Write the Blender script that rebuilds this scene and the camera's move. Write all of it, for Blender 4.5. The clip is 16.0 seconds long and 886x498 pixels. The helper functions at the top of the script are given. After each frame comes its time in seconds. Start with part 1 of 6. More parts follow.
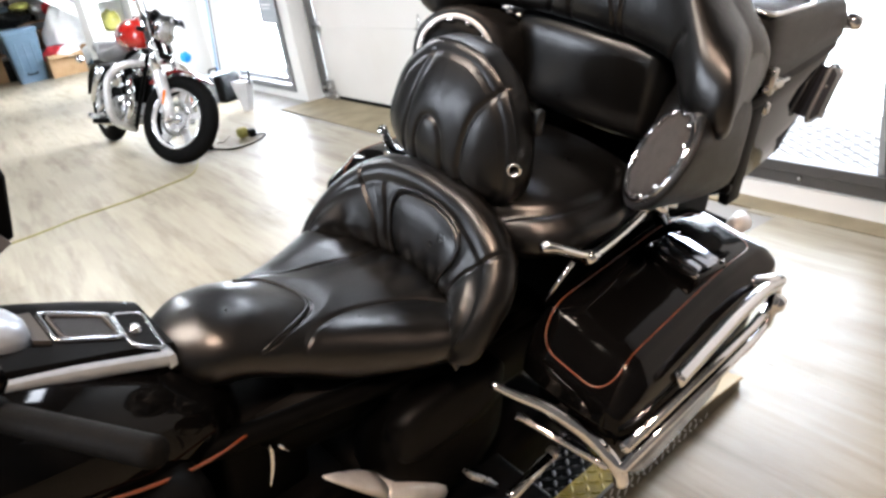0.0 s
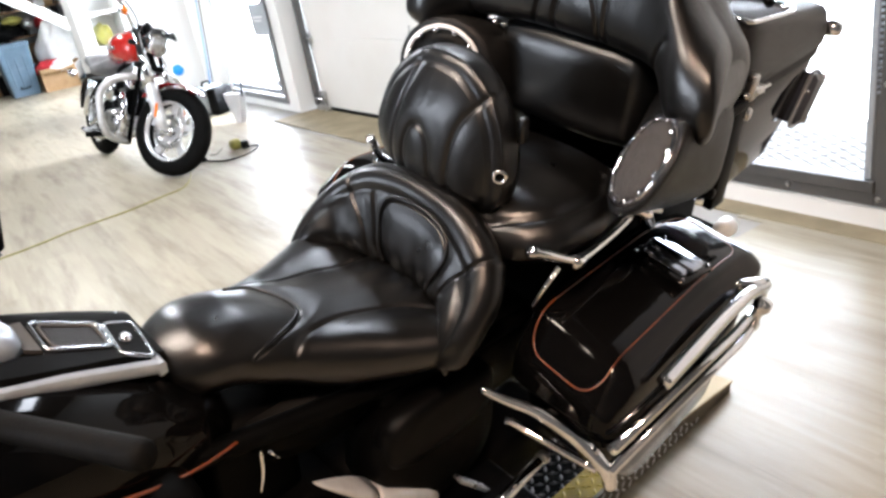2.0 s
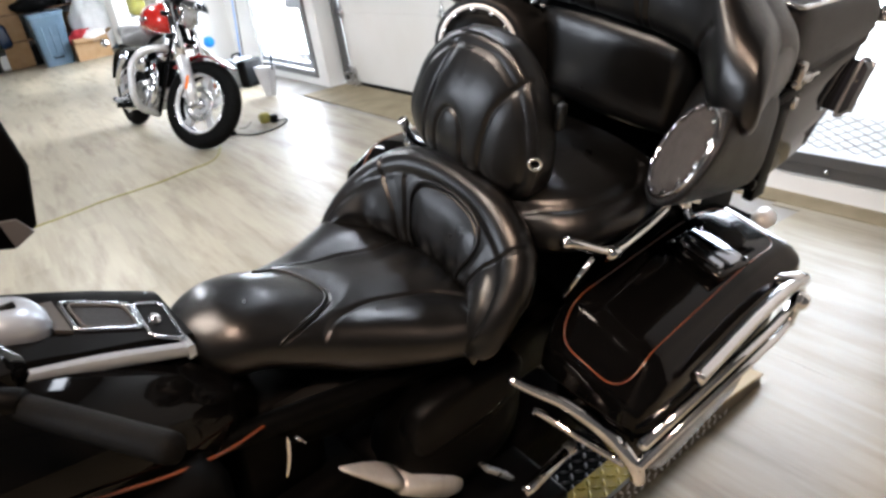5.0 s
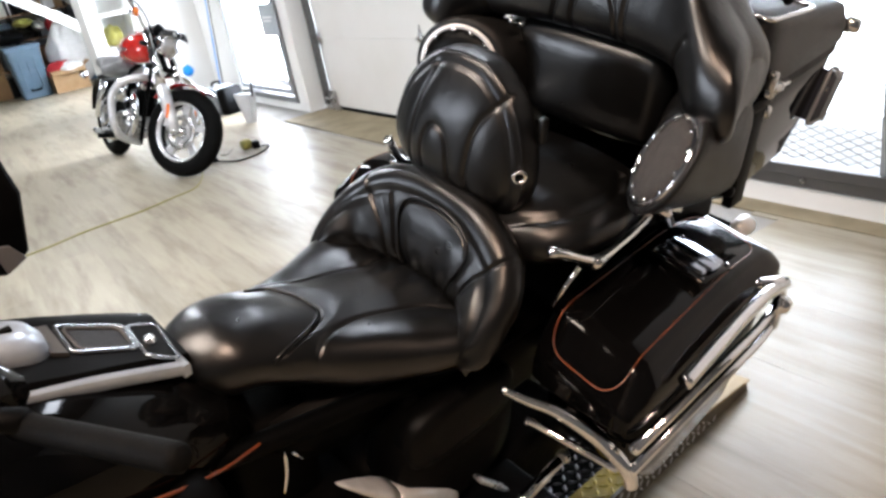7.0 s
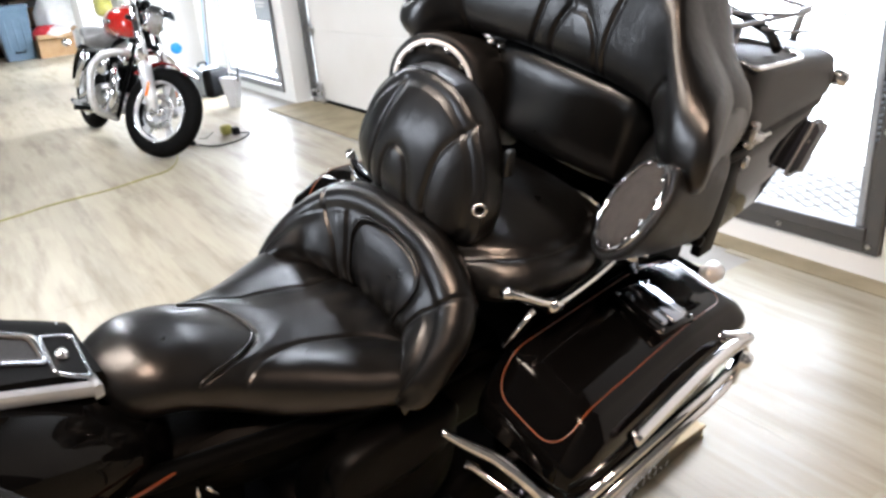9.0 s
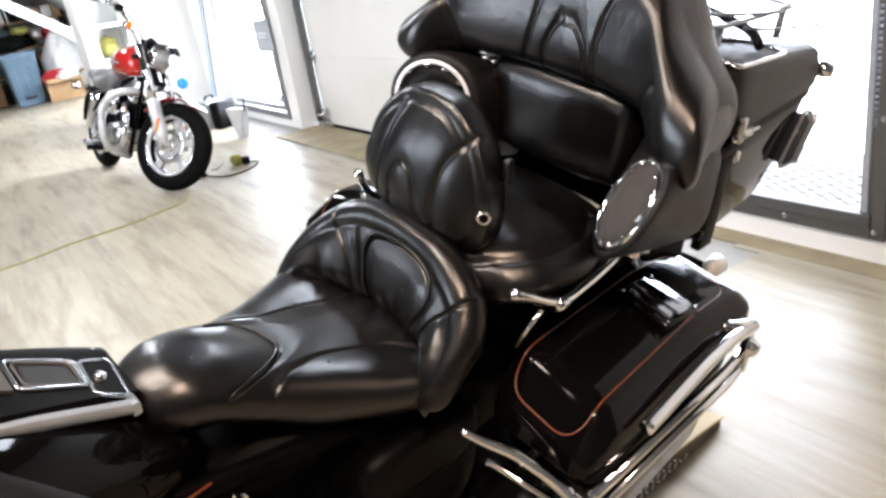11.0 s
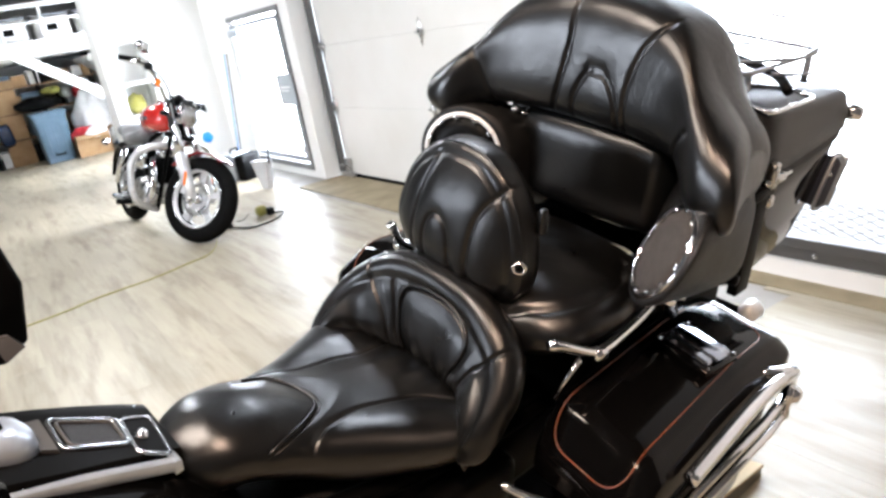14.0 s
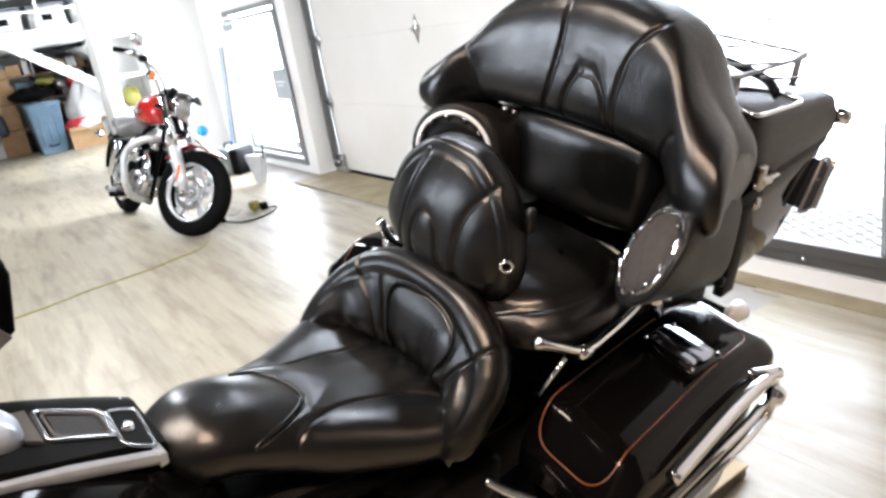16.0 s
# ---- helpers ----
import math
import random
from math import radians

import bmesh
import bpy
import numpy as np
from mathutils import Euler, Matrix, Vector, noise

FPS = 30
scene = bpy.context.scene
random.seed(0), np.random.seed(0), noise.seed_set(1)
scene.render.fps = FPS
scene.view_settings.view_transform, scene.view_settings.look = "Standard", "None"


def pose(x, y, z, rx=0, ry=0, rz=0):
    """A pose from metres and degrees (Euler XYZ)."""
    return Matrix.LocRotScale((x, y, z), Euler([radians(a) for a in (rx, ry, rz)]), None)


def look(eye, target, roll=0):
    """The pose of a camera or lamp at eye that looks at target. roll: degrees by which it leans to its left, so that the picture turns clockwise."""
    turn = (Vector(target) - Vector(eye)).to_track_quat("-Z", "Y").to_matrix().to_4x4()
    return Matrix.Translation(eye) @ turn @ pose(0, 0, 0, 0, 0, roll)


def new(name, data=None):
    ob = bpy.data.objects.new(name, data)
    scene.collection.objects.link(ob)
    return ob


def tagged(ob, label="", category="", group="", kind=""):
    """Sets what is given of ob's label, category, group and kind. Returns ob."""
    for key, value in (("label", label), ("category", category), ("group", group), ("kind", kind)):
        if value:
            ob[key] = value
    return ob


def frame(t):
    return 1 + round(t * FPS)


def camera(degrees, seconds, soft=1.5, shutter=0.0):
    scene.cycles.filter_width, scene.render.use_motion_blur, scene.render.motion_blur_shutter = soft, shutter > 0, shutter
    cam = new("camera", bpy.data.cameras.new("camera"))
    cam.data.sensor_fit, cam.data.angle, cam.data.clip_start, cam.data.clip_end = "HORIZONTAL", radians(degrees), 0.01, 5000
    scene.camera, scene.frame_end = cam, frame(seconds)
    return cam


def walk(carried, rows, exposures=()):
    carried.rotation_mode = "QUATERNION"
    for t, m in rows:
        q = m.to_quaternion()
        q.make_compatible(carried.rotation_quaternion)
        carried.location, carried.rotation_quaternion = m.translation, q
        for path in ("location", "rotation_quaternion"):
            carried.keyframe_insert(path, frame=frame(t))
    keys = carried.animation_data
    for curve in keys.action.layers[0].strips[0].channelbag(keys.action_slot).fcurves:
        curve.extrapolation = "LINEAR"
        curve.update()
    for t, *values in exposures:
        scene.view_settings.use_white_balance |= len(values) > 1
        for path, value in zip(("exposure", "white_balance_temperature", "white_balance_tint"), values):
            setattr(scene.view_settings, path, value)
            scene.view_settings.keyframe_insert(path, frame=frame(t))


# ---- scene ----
cam = camera(61.39, 16.0, soft=2.9)
PATH = [
    (0.0, pose(0.001, 0.001, 1.265, 66.562, 9.094, 55.471)),
    (0.5, pose(0.009, -0.001, 1.265, 66.569, 8.518, 55.388)),
    (1.0, pose(0.014, 0.007, 1.262, 66.629, 9.753, 54.670)),
    (1.5, pose(0.015, 0.005, 1.262, 66.661, 9.836, 54.445)),
    (2.0, pose(0.020, 0.002, 1.264, 67.221, 9.538, 54.860)),
    (2.5, pose(0.006, 0.001, 1.262, 66.377, 8.059, 57.195)),
    (3.0, pose(-0.026, 0.003, 1.266, 65.356, 9.053, 61.160)),
    (3.5, pose(-0.031, 0.006, 1.272, 66.426, 9.957, 61.604)),
    (4.0, pose(-0.019, 0.006, 1.272, 67.271, 8.639, 59.541)),
    (4.5, pose(-0.011, 0.011, 1.273, 65.757, 8.515, 57.851)),
    (7.0, pose(0.010, -0.012, 1.271, 67.169, 10.077, 55.349)),
    (7.5, pose(0.010, -0.010, 1.283, 67.953, 8.899, 55.598)),
    (8.0, pose(-0.015, 0.039, 1.286, 67.334, 6.673, 55.695)),
    (8.5, pose(-0.036, 0.069, 1.283, 67.197, 4.636, 55.850)),
    (11.0, pose(0.023, 0.043, 1.294, 68.402, 8.566, 55.445)),
    (11.5, pose(0.030, 0.030, 1.296, 69.940, 9.282, 54.893)),
    (12.0, pose(0.054, 0.021, 1.299, 70.764, 9.118, 53.664)),
    (12.5, pose(0.053, 0.034, 1.295, 68.531, 8.952, 53.358)),
    (13.0, pose(0.043, 0.049, 1.298, 69.155, 9.546, 54.584)),
    (13.5, pose(0.035, 0.039, 1.303, 70.918, 9.814, 54.891)),
    (14.0, pose(0.011, 0.025, 1.307, 72.090, 10.085, 56.609)),
    (14.5, pose(0.009, 0.028, 1.303, 72.282, 9.534, 55.485)),
    (15.0, pose(0.021, 0.021, 1.313, 72.886, 8.690, 54.474)),
    (15.5, pose(0.031, 0.034, 1.305, 72.381, 9.316, 54.174)),
    (16.0, pose(0.022, 0.030, 1.308, 71.837, 9.175, 56.434)),
]
walk(cam, PATH, ((0.0, 0.45), (1.5, 0.45), (3.0, 0.35), (4.5, 0.15), (7.0, 0.15), (8.5, 0.40), (11.0, 0.42), (16.0, 0.42)))

# ---- world and lights ----
world = bpy.data.worlds.new("world")
scene.world = world
world.use_nodes = True
wt = world.node_tree
wt.nodes.clear()
sky = wt.nodes.new("ShaderNodeTexSky")
sky.sky_type = 'NISHITA'
sky.sun_disc = False
sky.sun_elevation = radians(38)
sky.sun_rotation = radians(20)
bg = wt.nodes.new("ShaderNodeBackground")
bg.inputs["Strength"].default_value = 0.15
wo = wt.nodes.new("ShaderNodeOutputWorld")
wt.links.new(sky.outputs[0], bg.inputs[0])
wt.links.new(bg.outputs[0], wo.inputs[0])
scene.view_settings.use_white_balance = True
scene.view_settings.white_balance_temperature = 5880


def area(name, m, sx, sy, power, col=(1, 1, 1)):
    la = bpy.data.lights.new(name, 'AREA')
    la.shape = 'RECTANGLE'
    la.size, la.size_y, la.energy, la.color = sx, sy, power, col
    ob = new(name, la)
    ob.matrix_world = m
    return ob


sun = new("sun", bpy.data.lights.new("sun", 'SUN'))
sun.data.energy, sun.data.angle, sun.data.color = 3.0, radians(0.6), (1.0, 0.95, 0.88)
sun.matrix_world = look((-2, 8, 7), (-3, 0, 0))

WALL_Y = 2.66
# daylight in the openings of the north wall
area("daylight", look((-7.4, WALL_Y + 0.12, 0.9), (-7.4, 0, 0.5)), 1.25, 1.4, 170, (0.95, 0.98, 1.0))
area("daylight", look((-2.0, WALL_Y + 0.12, 1.2), (-2.0, 0, 0.4)), 1.05, 1.9, 31, (0.95, 0.98, 1.0))
# three unseen overhead lamps, placed by the highlights on the leather
area("unseen_ceiling_light", look((-0.95, -0.68, 3.04), (-0.95, -0.68, 0)), 1.3, 0.24, 70, (1.0, 0.80, 0.62))
area("unseen_ceiling_light", look((0.72, -0.2, 3.04), (0.72, -0.2, 0)), 0.36, 0.30, 80, (1.0, 0.68, 0.46))
area("unseen_ceiling_light", look((-2.2, 1.85, 3.04), (-2.2, 1.85, 0)), 1.5, 0.22, 36, (0.985, 0.99, 1.0))
# two more unseen lamps, added to brighten the garage door and far floor
area("unseen_ceiling_light", look((-4.2, 0.2, 3.04), (-4.2, 0.2, 0)), 1.2, 0.3, 85, (1.0, 0.98, 0.95))
area("unseen_ceiling_light", look((-8.0, 0.4, 3.04), (-8.0, 0.4, 0)), 1.2, 0.3, 95, (1.0, 0.97, 0.92))
# south fill lamp, added to brighten the leather faces turned to the camera
area("daylight", look((-2.6, -4.16, 1.95), (-2.0, 0, 1.0)), 2.4, 1.0, 136, (0.98, 0.985, 1.0))
area("daylight", look((-12.0, WALL_Y + 0.12, 1.2), (-12.0, 0, 0.6)), 2.2, 1.6, 250, (0.95, 0.98, 1.0))

# ---- materials ----
def mat(name, base, rough=0.5, metal=0.0, coat=0.0, noise=None, bump=None, spec=0.5, coat_rough=0.05):
    """noise: (scale, amount, second colour); bump: (scale, strength)."""
    m = bpy.data.materials.new(name)
    m.use_nodes = True
    nt = m.node_tree
    b = nt.nodes["Principled BSDF"]
    b.inputs["Base Color"].default_value = (*base, 1)
    b.inputs["Roughness"].default_value = rough
    b.inputs["Metallic"].default_value = metal
    b.inputs["Coat Weight"].default_value = coat
    b.inputs["Coat Roughness"].default_value = coat_rough
    b.inputs["Specular IOR Level"].default_value = spec
    tc = nt.nodes.new("ShaderNodeTexCoord")
    if noise:
        n1 = nt.nodes.new("ShaderNodeTexNoise")
        n1.inputs["Scale"].default_value = noise[0]
        n1.inputs["Detail"].default_value = 6
        nt.links.new(tc.outputs["Object"], n1.inputs["Vector"])
        rp = nt.nodes.new("ShaderNodeValToRGB")
        rp.color_ramp.elements[0].position, rp.color_ramp.elements[1].position = 0.35, 0.7
        rp.color_ramp.elements[0].color = (*base, 1)
        rp.color_ramp.elements[1].color = (*noise[2], 1)
        nt.links.new(n1.outputs["Fac"], rp.inputs[0])
        nt.links.new(rp.outputs[0], b.inputs["Base Color"])
        mr = nt.nodes.new("ShaderNodeMapRange")
        mr.inputs["To Min"].default_value = max(0.0, rough - noise[1])
        mr.inputs["To Max"].default_value = min(1.0, rough + noise[1])
        nt.links.new(n1.outputs["Fac"], mr.inputs[0])
        nt.links.new(mr.outputs[0], b.inputs["Roughness"])
    if bump:
        n2 = nt.nodes.new("ShaderNodeTexNoise")
        n2.inputs["Scale"].default_value = bump[0]
        n2.inputs["Detail"].default_value = 4
        nt.links.new(tc.outputs["Object"], n2.inputs["Vector"])
        bp = nt.nodes.new("ShaderNodeBump")
        bp.inputs["Strength"].default_value = bump[1]
        bp.inputs["Distance"].default_value = 0.002
        nt.links.new(n2.outputs["Fac"], bp.inputs["Height"])
        nt.links.new(bp.outputs[0], b.inputs["Normal"])
    return m


LEATHER = mat("black_leather", (0.0016, 0.0016, 0.0016), 0.30, noise=(14, 0.06, (0.003, 0.003, 0.003)), bump=(420, 0.13), spec=0.55)


def add_wrinkles(m, scale, strength):
    """Soft creases under the grain."""
    nt = m.node_tree
    grain = [n for n in nt.nodes if n.type == 'BUMP'][0]
    n = nt.nodes.new("ShaderNodeTexNoise")
    n.inputs["Scale"].default_value = scale
    n.inputs["Detail"].default_value = 5
    n.inputs["Distortion"].default_value = 0.8
    nt.links.new([k for k in nt.nodes if k.type == 'TEX_COORD'][0].outputs["Object"], n.inputs["Vector"])
    bp = nt.nodes.new("ShaderNodeBump")
    bp.inputs["Strength"].default_value = strength
    bp.inputs["Distance"].default_value = 0.006
    nt.links.new(n.outputs["Fac"], bp.inputs["Height"])
    nt.links.new(bp.outputs[0], grain.inputs["Normal"])


add_wrinkles(LEATHER, 34, 0.15)
VINYL = mat("black_vinyl", (0.012, 0.012, 0.0125), 0.42, noise=(20, 0.06, (0.018, 0.0175, 0.017)), bump=(600, 0.3), spec=0.3)
POD = mat("black_pod_plastic", (0.006, 0.006, 0.0062), 0.4, noise=(20, 0.06, (0.009, 0.0088, 0.0085)), bump=(600, 0.3), spec=0.24)
GLOSS = mat("black_gloss_paint", (0.0015, 0.0015, 0.0015), 0.06, noise=(3, 0.03, (0.0025, 0.0023, 0.0023)), spec=0.16)
CHROME = mat("chrome", (0.80, 0.81, 0.83), 0.06, metal=1.0, noise=(30, 0.03, (0.75, 0.76, 0.78)))
STEEL = mat("brushed_steel", (0.55, 0.55, 0.54), 0.28, metal=1.0, noise=(40, 0.08, (0.45, 0.44, 0.43)))
SATIN = mat("satin_chrome", (0.54, 0.56, 0.60), 0.24, metal=1.0, noise=(40, 0.06, (0.46, 0.48, 0.51)))
ALLOY = mat("pale_cast_alloy", (0.66, 0.66, 0.66), 0.34, metal=0.45, noise=(30, 0.06, (0.54, 0.54, 0.54)))
# pale base that stands in for bright reflections on metal
PALEMETAL = mat("brightened_metal", (0.82, 0.82, 0.82), 0.4, metal=0.3, noise=(40, 0.06, (0.72, 0.72, 0.72)))
TRIMMETAL = mat("cool_satin_trim", (0.46, 0.52, 0.60), 0.3, metal=0.5, noise=(40, 0.06, (0.38, 0.43, 0.50)))
PANGREY = mat("pale_grey_plastic", (0.55, 0.56, 0.58), 0.5, noise=(12, 0.06, (0.48, 0.49, 0.51)))
GREYMETAL = mat("grey_metal", (0.30, 0.32, 0.35), 0.35, metal=0.6, noise=(25, 0.08, (0.36, 0.38, 0.4)))
RUBBER = mat("black_rubber", (0.004, 0.004, 0.004), 0.62, noise=(40, 0.1, (0.006, 0.0058, 0.0055)), bump=(300, 0.3), spec=0.03)
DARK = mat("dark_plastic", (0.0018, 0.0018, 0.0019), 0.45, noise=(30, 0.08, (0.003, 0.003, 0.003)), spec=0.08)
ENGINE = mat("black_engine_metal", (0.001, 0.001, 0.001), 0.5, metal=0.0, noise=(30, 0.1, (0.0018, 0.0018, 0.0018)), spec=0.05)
ORANGE = mat("orange_pinstripe", (0.11, 0.026, 0.007), 0.3, coat=0.2, noise=(9, 0.05, (0.20, 0.050, 0.012)))
GRILLE = mat("speaker_cloth", (0.03, 0.026, 0.024), 0.8, noise=(60, 0.05, (0.045, 0.04, 0.036)), bump=(900, 0.5))
PLATE = mat("diamond_plate_aluminium", (0.14, 0.12, 0.082), 0.5, metal=0.3, noise=(18, 0.12, (0.09, 0.077, 0.055)))
YELLOWPLATE = mat("worn_yellow_tread_plate", (0.52, 0.37, 0.03), 0.4, metal=0.1, noise=(22, 0.12, (0.42, 0.33, 0.07)))
DECKPLATE = mat("dirty_deck_plate", (0.36, 0.25, 0.015), 0.5, metal=0.1, noise=(18, 0.1, (0.24, 0.18, 0.04)))
WHITE = mat("white_wall_paint", (0.79, 0.79, 0.77), 0.6, noise=(2.5, 0.06, (0.75, 0.745, 0.725)), bump=(60, 0.12))
DOORWHITE = mat("white_door_paint", (0.70, 0.69, 0.655), 0.5, noise=(2.0, 0.06, (0.66, 0.645, 0.60)), bump=(90, 0.1))
BLACKFRAME = mat("black_door_frame", (0.05, 0.049, 0.048), 0.4, noise=(15, 0.08, (0.06, 0.055, 0.05)))
FRAMEGREY = mat("grey_door_frame", (0.15, 0.15, 0.155), 0.4, noise=(15, 0.08, (0.18, 0.18, 0.18)))
GALV = mat("galvanised_steel", (0.13, 0.13, 0.128), 0.5, metal=0.3, noise=(30, 0.1, (0.10, 0.10, 0.098)))
RED = mat("red_metallic_paint", (0.42, 0.012, 0.008), 0.22, coat=1.0, noise=(40, 0.03, (0.5, 0.02, 0.012)))
DKRED = mat("dark_red_paint", (0.16, 0.006, 0.008), 0.2, coat=1.0, noise=(30, 0.03, (0.2, 0.01, 0.01)))
BLUE = mat("blue_paint", (0.012, 0.03, 0.085), 0.25, coat=1.0, noise=(20, 0.04, (0.02, 0.045, 0.11)))
BIN = mat("blue_grey_plastic", (0.10, 0.16, 0.22), 0.5, noise=(6, 0.08, (0.14, 0.20, 0.27)))
CARD = mat("cardboard", (0.42, 0.27, 0.14), 0.8, noise=(8, 0.05, (0.35, 0.21, 0.10)), bump=(80, 0.2))
YELLOW = mat("yellow_green_plastic", (0.24, 0.225, 0.06), 0.5, noise=(20, 0.05, (0.28, 0.26, 0.05)))
CABLE = mat("yellow_cable", (0.27, 0.25, 0.06), 0.5, noise=(30, 0.05, (0.21, 0.19, 0.05)))
AMBER = mat("amber_reflector", (0.85, 0.20, 0.01), 0.2, coat=0.6, noise=(60, 0.04, (0.7, 0.14, 0.01)))
REDLENS = mat("red_lens", (0.5, 0.01, 0.01), 0.15, coat=0.8, noise=(50, 0.03, (0.4, 0.01, 0.01)))
BRIGHTBLUE = mat("bright_blue_plastic", (0.02, 0.25, 0.75), 0.4, noise=(20, 0.05, (0.03, 0.3, 0.8)))
DOTRED = mat("salmon_print", (0.36, 0.11, 0.07), 0.6, noise=(20, 0.05, (0.32, 0.095, 0.06)))
DOTGREY = mat("grey_print", (0.24, 0.24, 0.25), 0.6, noise=(20, 0.05, (0.20, 0.20, 0.21)))
CLOTH = mat("red_cloth", (0.45, 0.02, 0.03), 0.9, noise=(12, 0.05, (0.35, 0.02, 0.02)), bump=(120, 0.5))
WHITECLOTH = mat("white_plastic", (0.75, 0.74, 0.72), 0.6, noise=(12, 0.05, (0.66, 0.65, 0.63)))
PLY = mat("pale_plywood", (0.55, 0.44, 0.28), 0.7, noise=(10, 0.06, (0.45, 0.34, 0.20)), bump=(60, 0.2))
BROWN = mat("brown_wood", (0.25, 0.15, 0.07), 0.6, noise=(8, 0.08, (0.18, 0.10, 0.05)))
GREYSEAT = mat("grey_vinyl", (0.14, 0.14, 0.14), 0.5, noise=(30, 0.06, (0.18, 0.18, 0.18)))
DARKCHROME = mat("dark_chrome", (0.42, 0.45, 0.52), 0.10, metal=1.0, noise=(30, 0.04, (0.34, 0.37, 0.43)))
SMOKE = mat("smoked_blue_lens", (0.01, 0.014, 0.022), 0.35, noise=(20, 0.05, (0.014, 0.018, 0.03)))
LAMPGLASS = mat("silvered_lamp_glass", (0.62, 0.63, 0.65), 0.12, metal=0.7, coat=1.0, noise=(60, 0.06, (0.4, 0.41, 0.43)))


def glass_mat():
    m = bpy.data.materials.new("clear_glass")
    m.use_nodes = True
    b = m.node_tree.nodes["Principled BSDF"]
    b.inputs["Base Color"].default_value = (1, 1, 1, 1)
    b.inputs["Transmission Weight"].default_value = 1.0
    b.inputs["Roughness"].default_value = 0.0
    b.inputs["IOR"].default_value = 1.45
    return m


GLASS = glass_mat()


def glow(name, col, strength):
    m = bpy.data.materials.new(name)
    m.use_nodes = True
    b = m.node_tree.nodes["Principled BSDF"]
    b.inputs["Base Color"].default_value = (*col, 1)
    b.inputs["Emission Color"].default_value = (*col, 1)
    b.inputs["Emission Strength"].default_value = strength
    return m


OUTSIDE = glow("bright_overcast_outside", (0.95, 0.97, 1.0), 6.0)


def floor_mat(name, c0, c1, c2):
    """Washed oak vinyl: long grain in the plank's direction, a tone for each plank."""
    m = bpy.data.materials.new(name)
    m.use_nodes = True
    nt = m.node_tree
    b = nt.nodes["Principled BSDF"]
    tc = nt.nodes.new("ShaderNodeTexCoord")
    mp = nt.nodes.new("ShaderNodeMapping")
    mp.inputs["Scale"].default_value = (1.2, 14, 1)
    nt.links.new(tc.outputs["Object"], mp.inputs["Vector"])
    oi = nt.nodes.new("ShaderNodeObjectInfo")
    gi = nt.nodes.new("ShaderNodeNewGeometry")
    ad = nt.nodes.new("ShaderNodeMath")
    ad.operation = 'ADD'
    nt.links.new(oi.outputs["Random"], ad.inputs[0])
    nt.links.new(gi.outputs["Random Per Island"], ad.inputs[1])
    n1 = nt.nodes.new("ShaderNodeTexNoise")
    n1.noise_dimensions = '4D'
    n1.inputs["Scale"].default_value = 1.6
    n1.inputs["Detail"].default_value = 8
    n1.inputs["Distortion"].default_value = 0.6
    nt.links.new(mp.outputs[0], n1.inputs["Vector"])
    ms = nt.nodes.new("ShaderNodeMath")
    ms.operation = 'MULTIPLY'
    ms.inputs[1].default_value = 40
    nt.links.new(ad.outputs[0], ms.inputs[0])
    nt.links.new(ms.outputs[0], n1.inputs["W"])
    rp = nt.nodes.new("ShaderNodeValToRGB")
    e = rp.color_ramp.elements
    e[0].position, e[0].color = 0.3, (*c0, 1)
    e[1].position, e[1].color = 0.72, (*c2, 1)
    k = e.new(0.5)
    k.color = (*c1, 1)
    nt.links.new(n1.outputs["Fac"], rp.inputs[0])
    hs = nt.nodes.new("ShaderNodeHueSaturation")
    mr = nt.nodes.new("ShaderNodeMapRange")
    mr.inputs["From Max"].default_value = 2.0
    mr.inputs["To Min"].default_value = 0.82
    mr.inputs["To Max"].default_value = 1.12
    nt.links.new(ad.outputs[0], mr.inputs[0])
    nt.links.new(mr.outputs[0], hs.inputs["Value"])
    nt.links.new(rp.outputs[0], hs.inputs["Color"])
    # broad worn and dirty streaks that run on over the joints
    ms2 = nt.nodes.new("ShaderNodeMapping")
    ms2.inputs["Rotation"].default_value = (0, 0, 0.08)
    ms2.inputs["Scale"].default_value = (0.55, 4.2, 1)
    nt.links.new(gi.outputs["Position"], ms2.inputs["Vector"])
    n2 = nt.nodes.new("ShaderNodeTexNoise")
    n2.inputs["Scale"].default_value = 2.2
    n2.inputs["Detail"].default_value = 9
    n2.inputs["Roughness"].default_value = 0.62
    n2.inputs["Distortion"].default_value = 0.15
    nt.links.new(ms2.outputs[0], n2.inputs["Vector"])
    wr = nt.nodes.new("ShaderNodeMapRange")
    wr.inputs["From Min"].default_value, wr.inputs["From Max"].default_value = 0.48, 0.80
    nt.links.new(n2.outputs["Fac"], wr.inputs[0])
    mx = nt.nodes.new("ShaderNodeMix")
    mx.data_type = 'RGBA'
    mx.blend_type = 'MULTIPLY'
    mx.inputs["B"].default_value = (0.46, 0.41, 0.35, 1)
    nt.links.new(wr.outputs[0], mx.inputs["Factor"])
    nt.links.new(hs.outputs[0], mx.inputs["A"])
    nt.links.new(mx.outputs["Result"], b.inputs["Base Color"])
    r2 = nt.nodes.new("ShaderNodeMapRange")
    r2.inputs["To Min"].default_value, r2.inputs["To Max"].default_value = 0.28, 0.48
    nt.links.new(n1.outputs["Fac"], r2.inputs[0])
    dr = nt.nodes.new("ShaderNodeMath")
    dr.operation = 'MULTIPLY_ADD'
    dr.inputs[1].default_value = 0.12
    nt.links.new(wr.outputs[0], dr.inputs[0])
    nt.links.new(r2.outputs[0], dr.inputs[2])
    nt.links.new(dr.outputs[0], b.inputs["Roughness"])
    bp = nt.nodes.new("ShaderNodeBump")
    bp.inputs["Strength"].default_value = 0.12
    bp.inputs["Distance"].default_value = 0.002
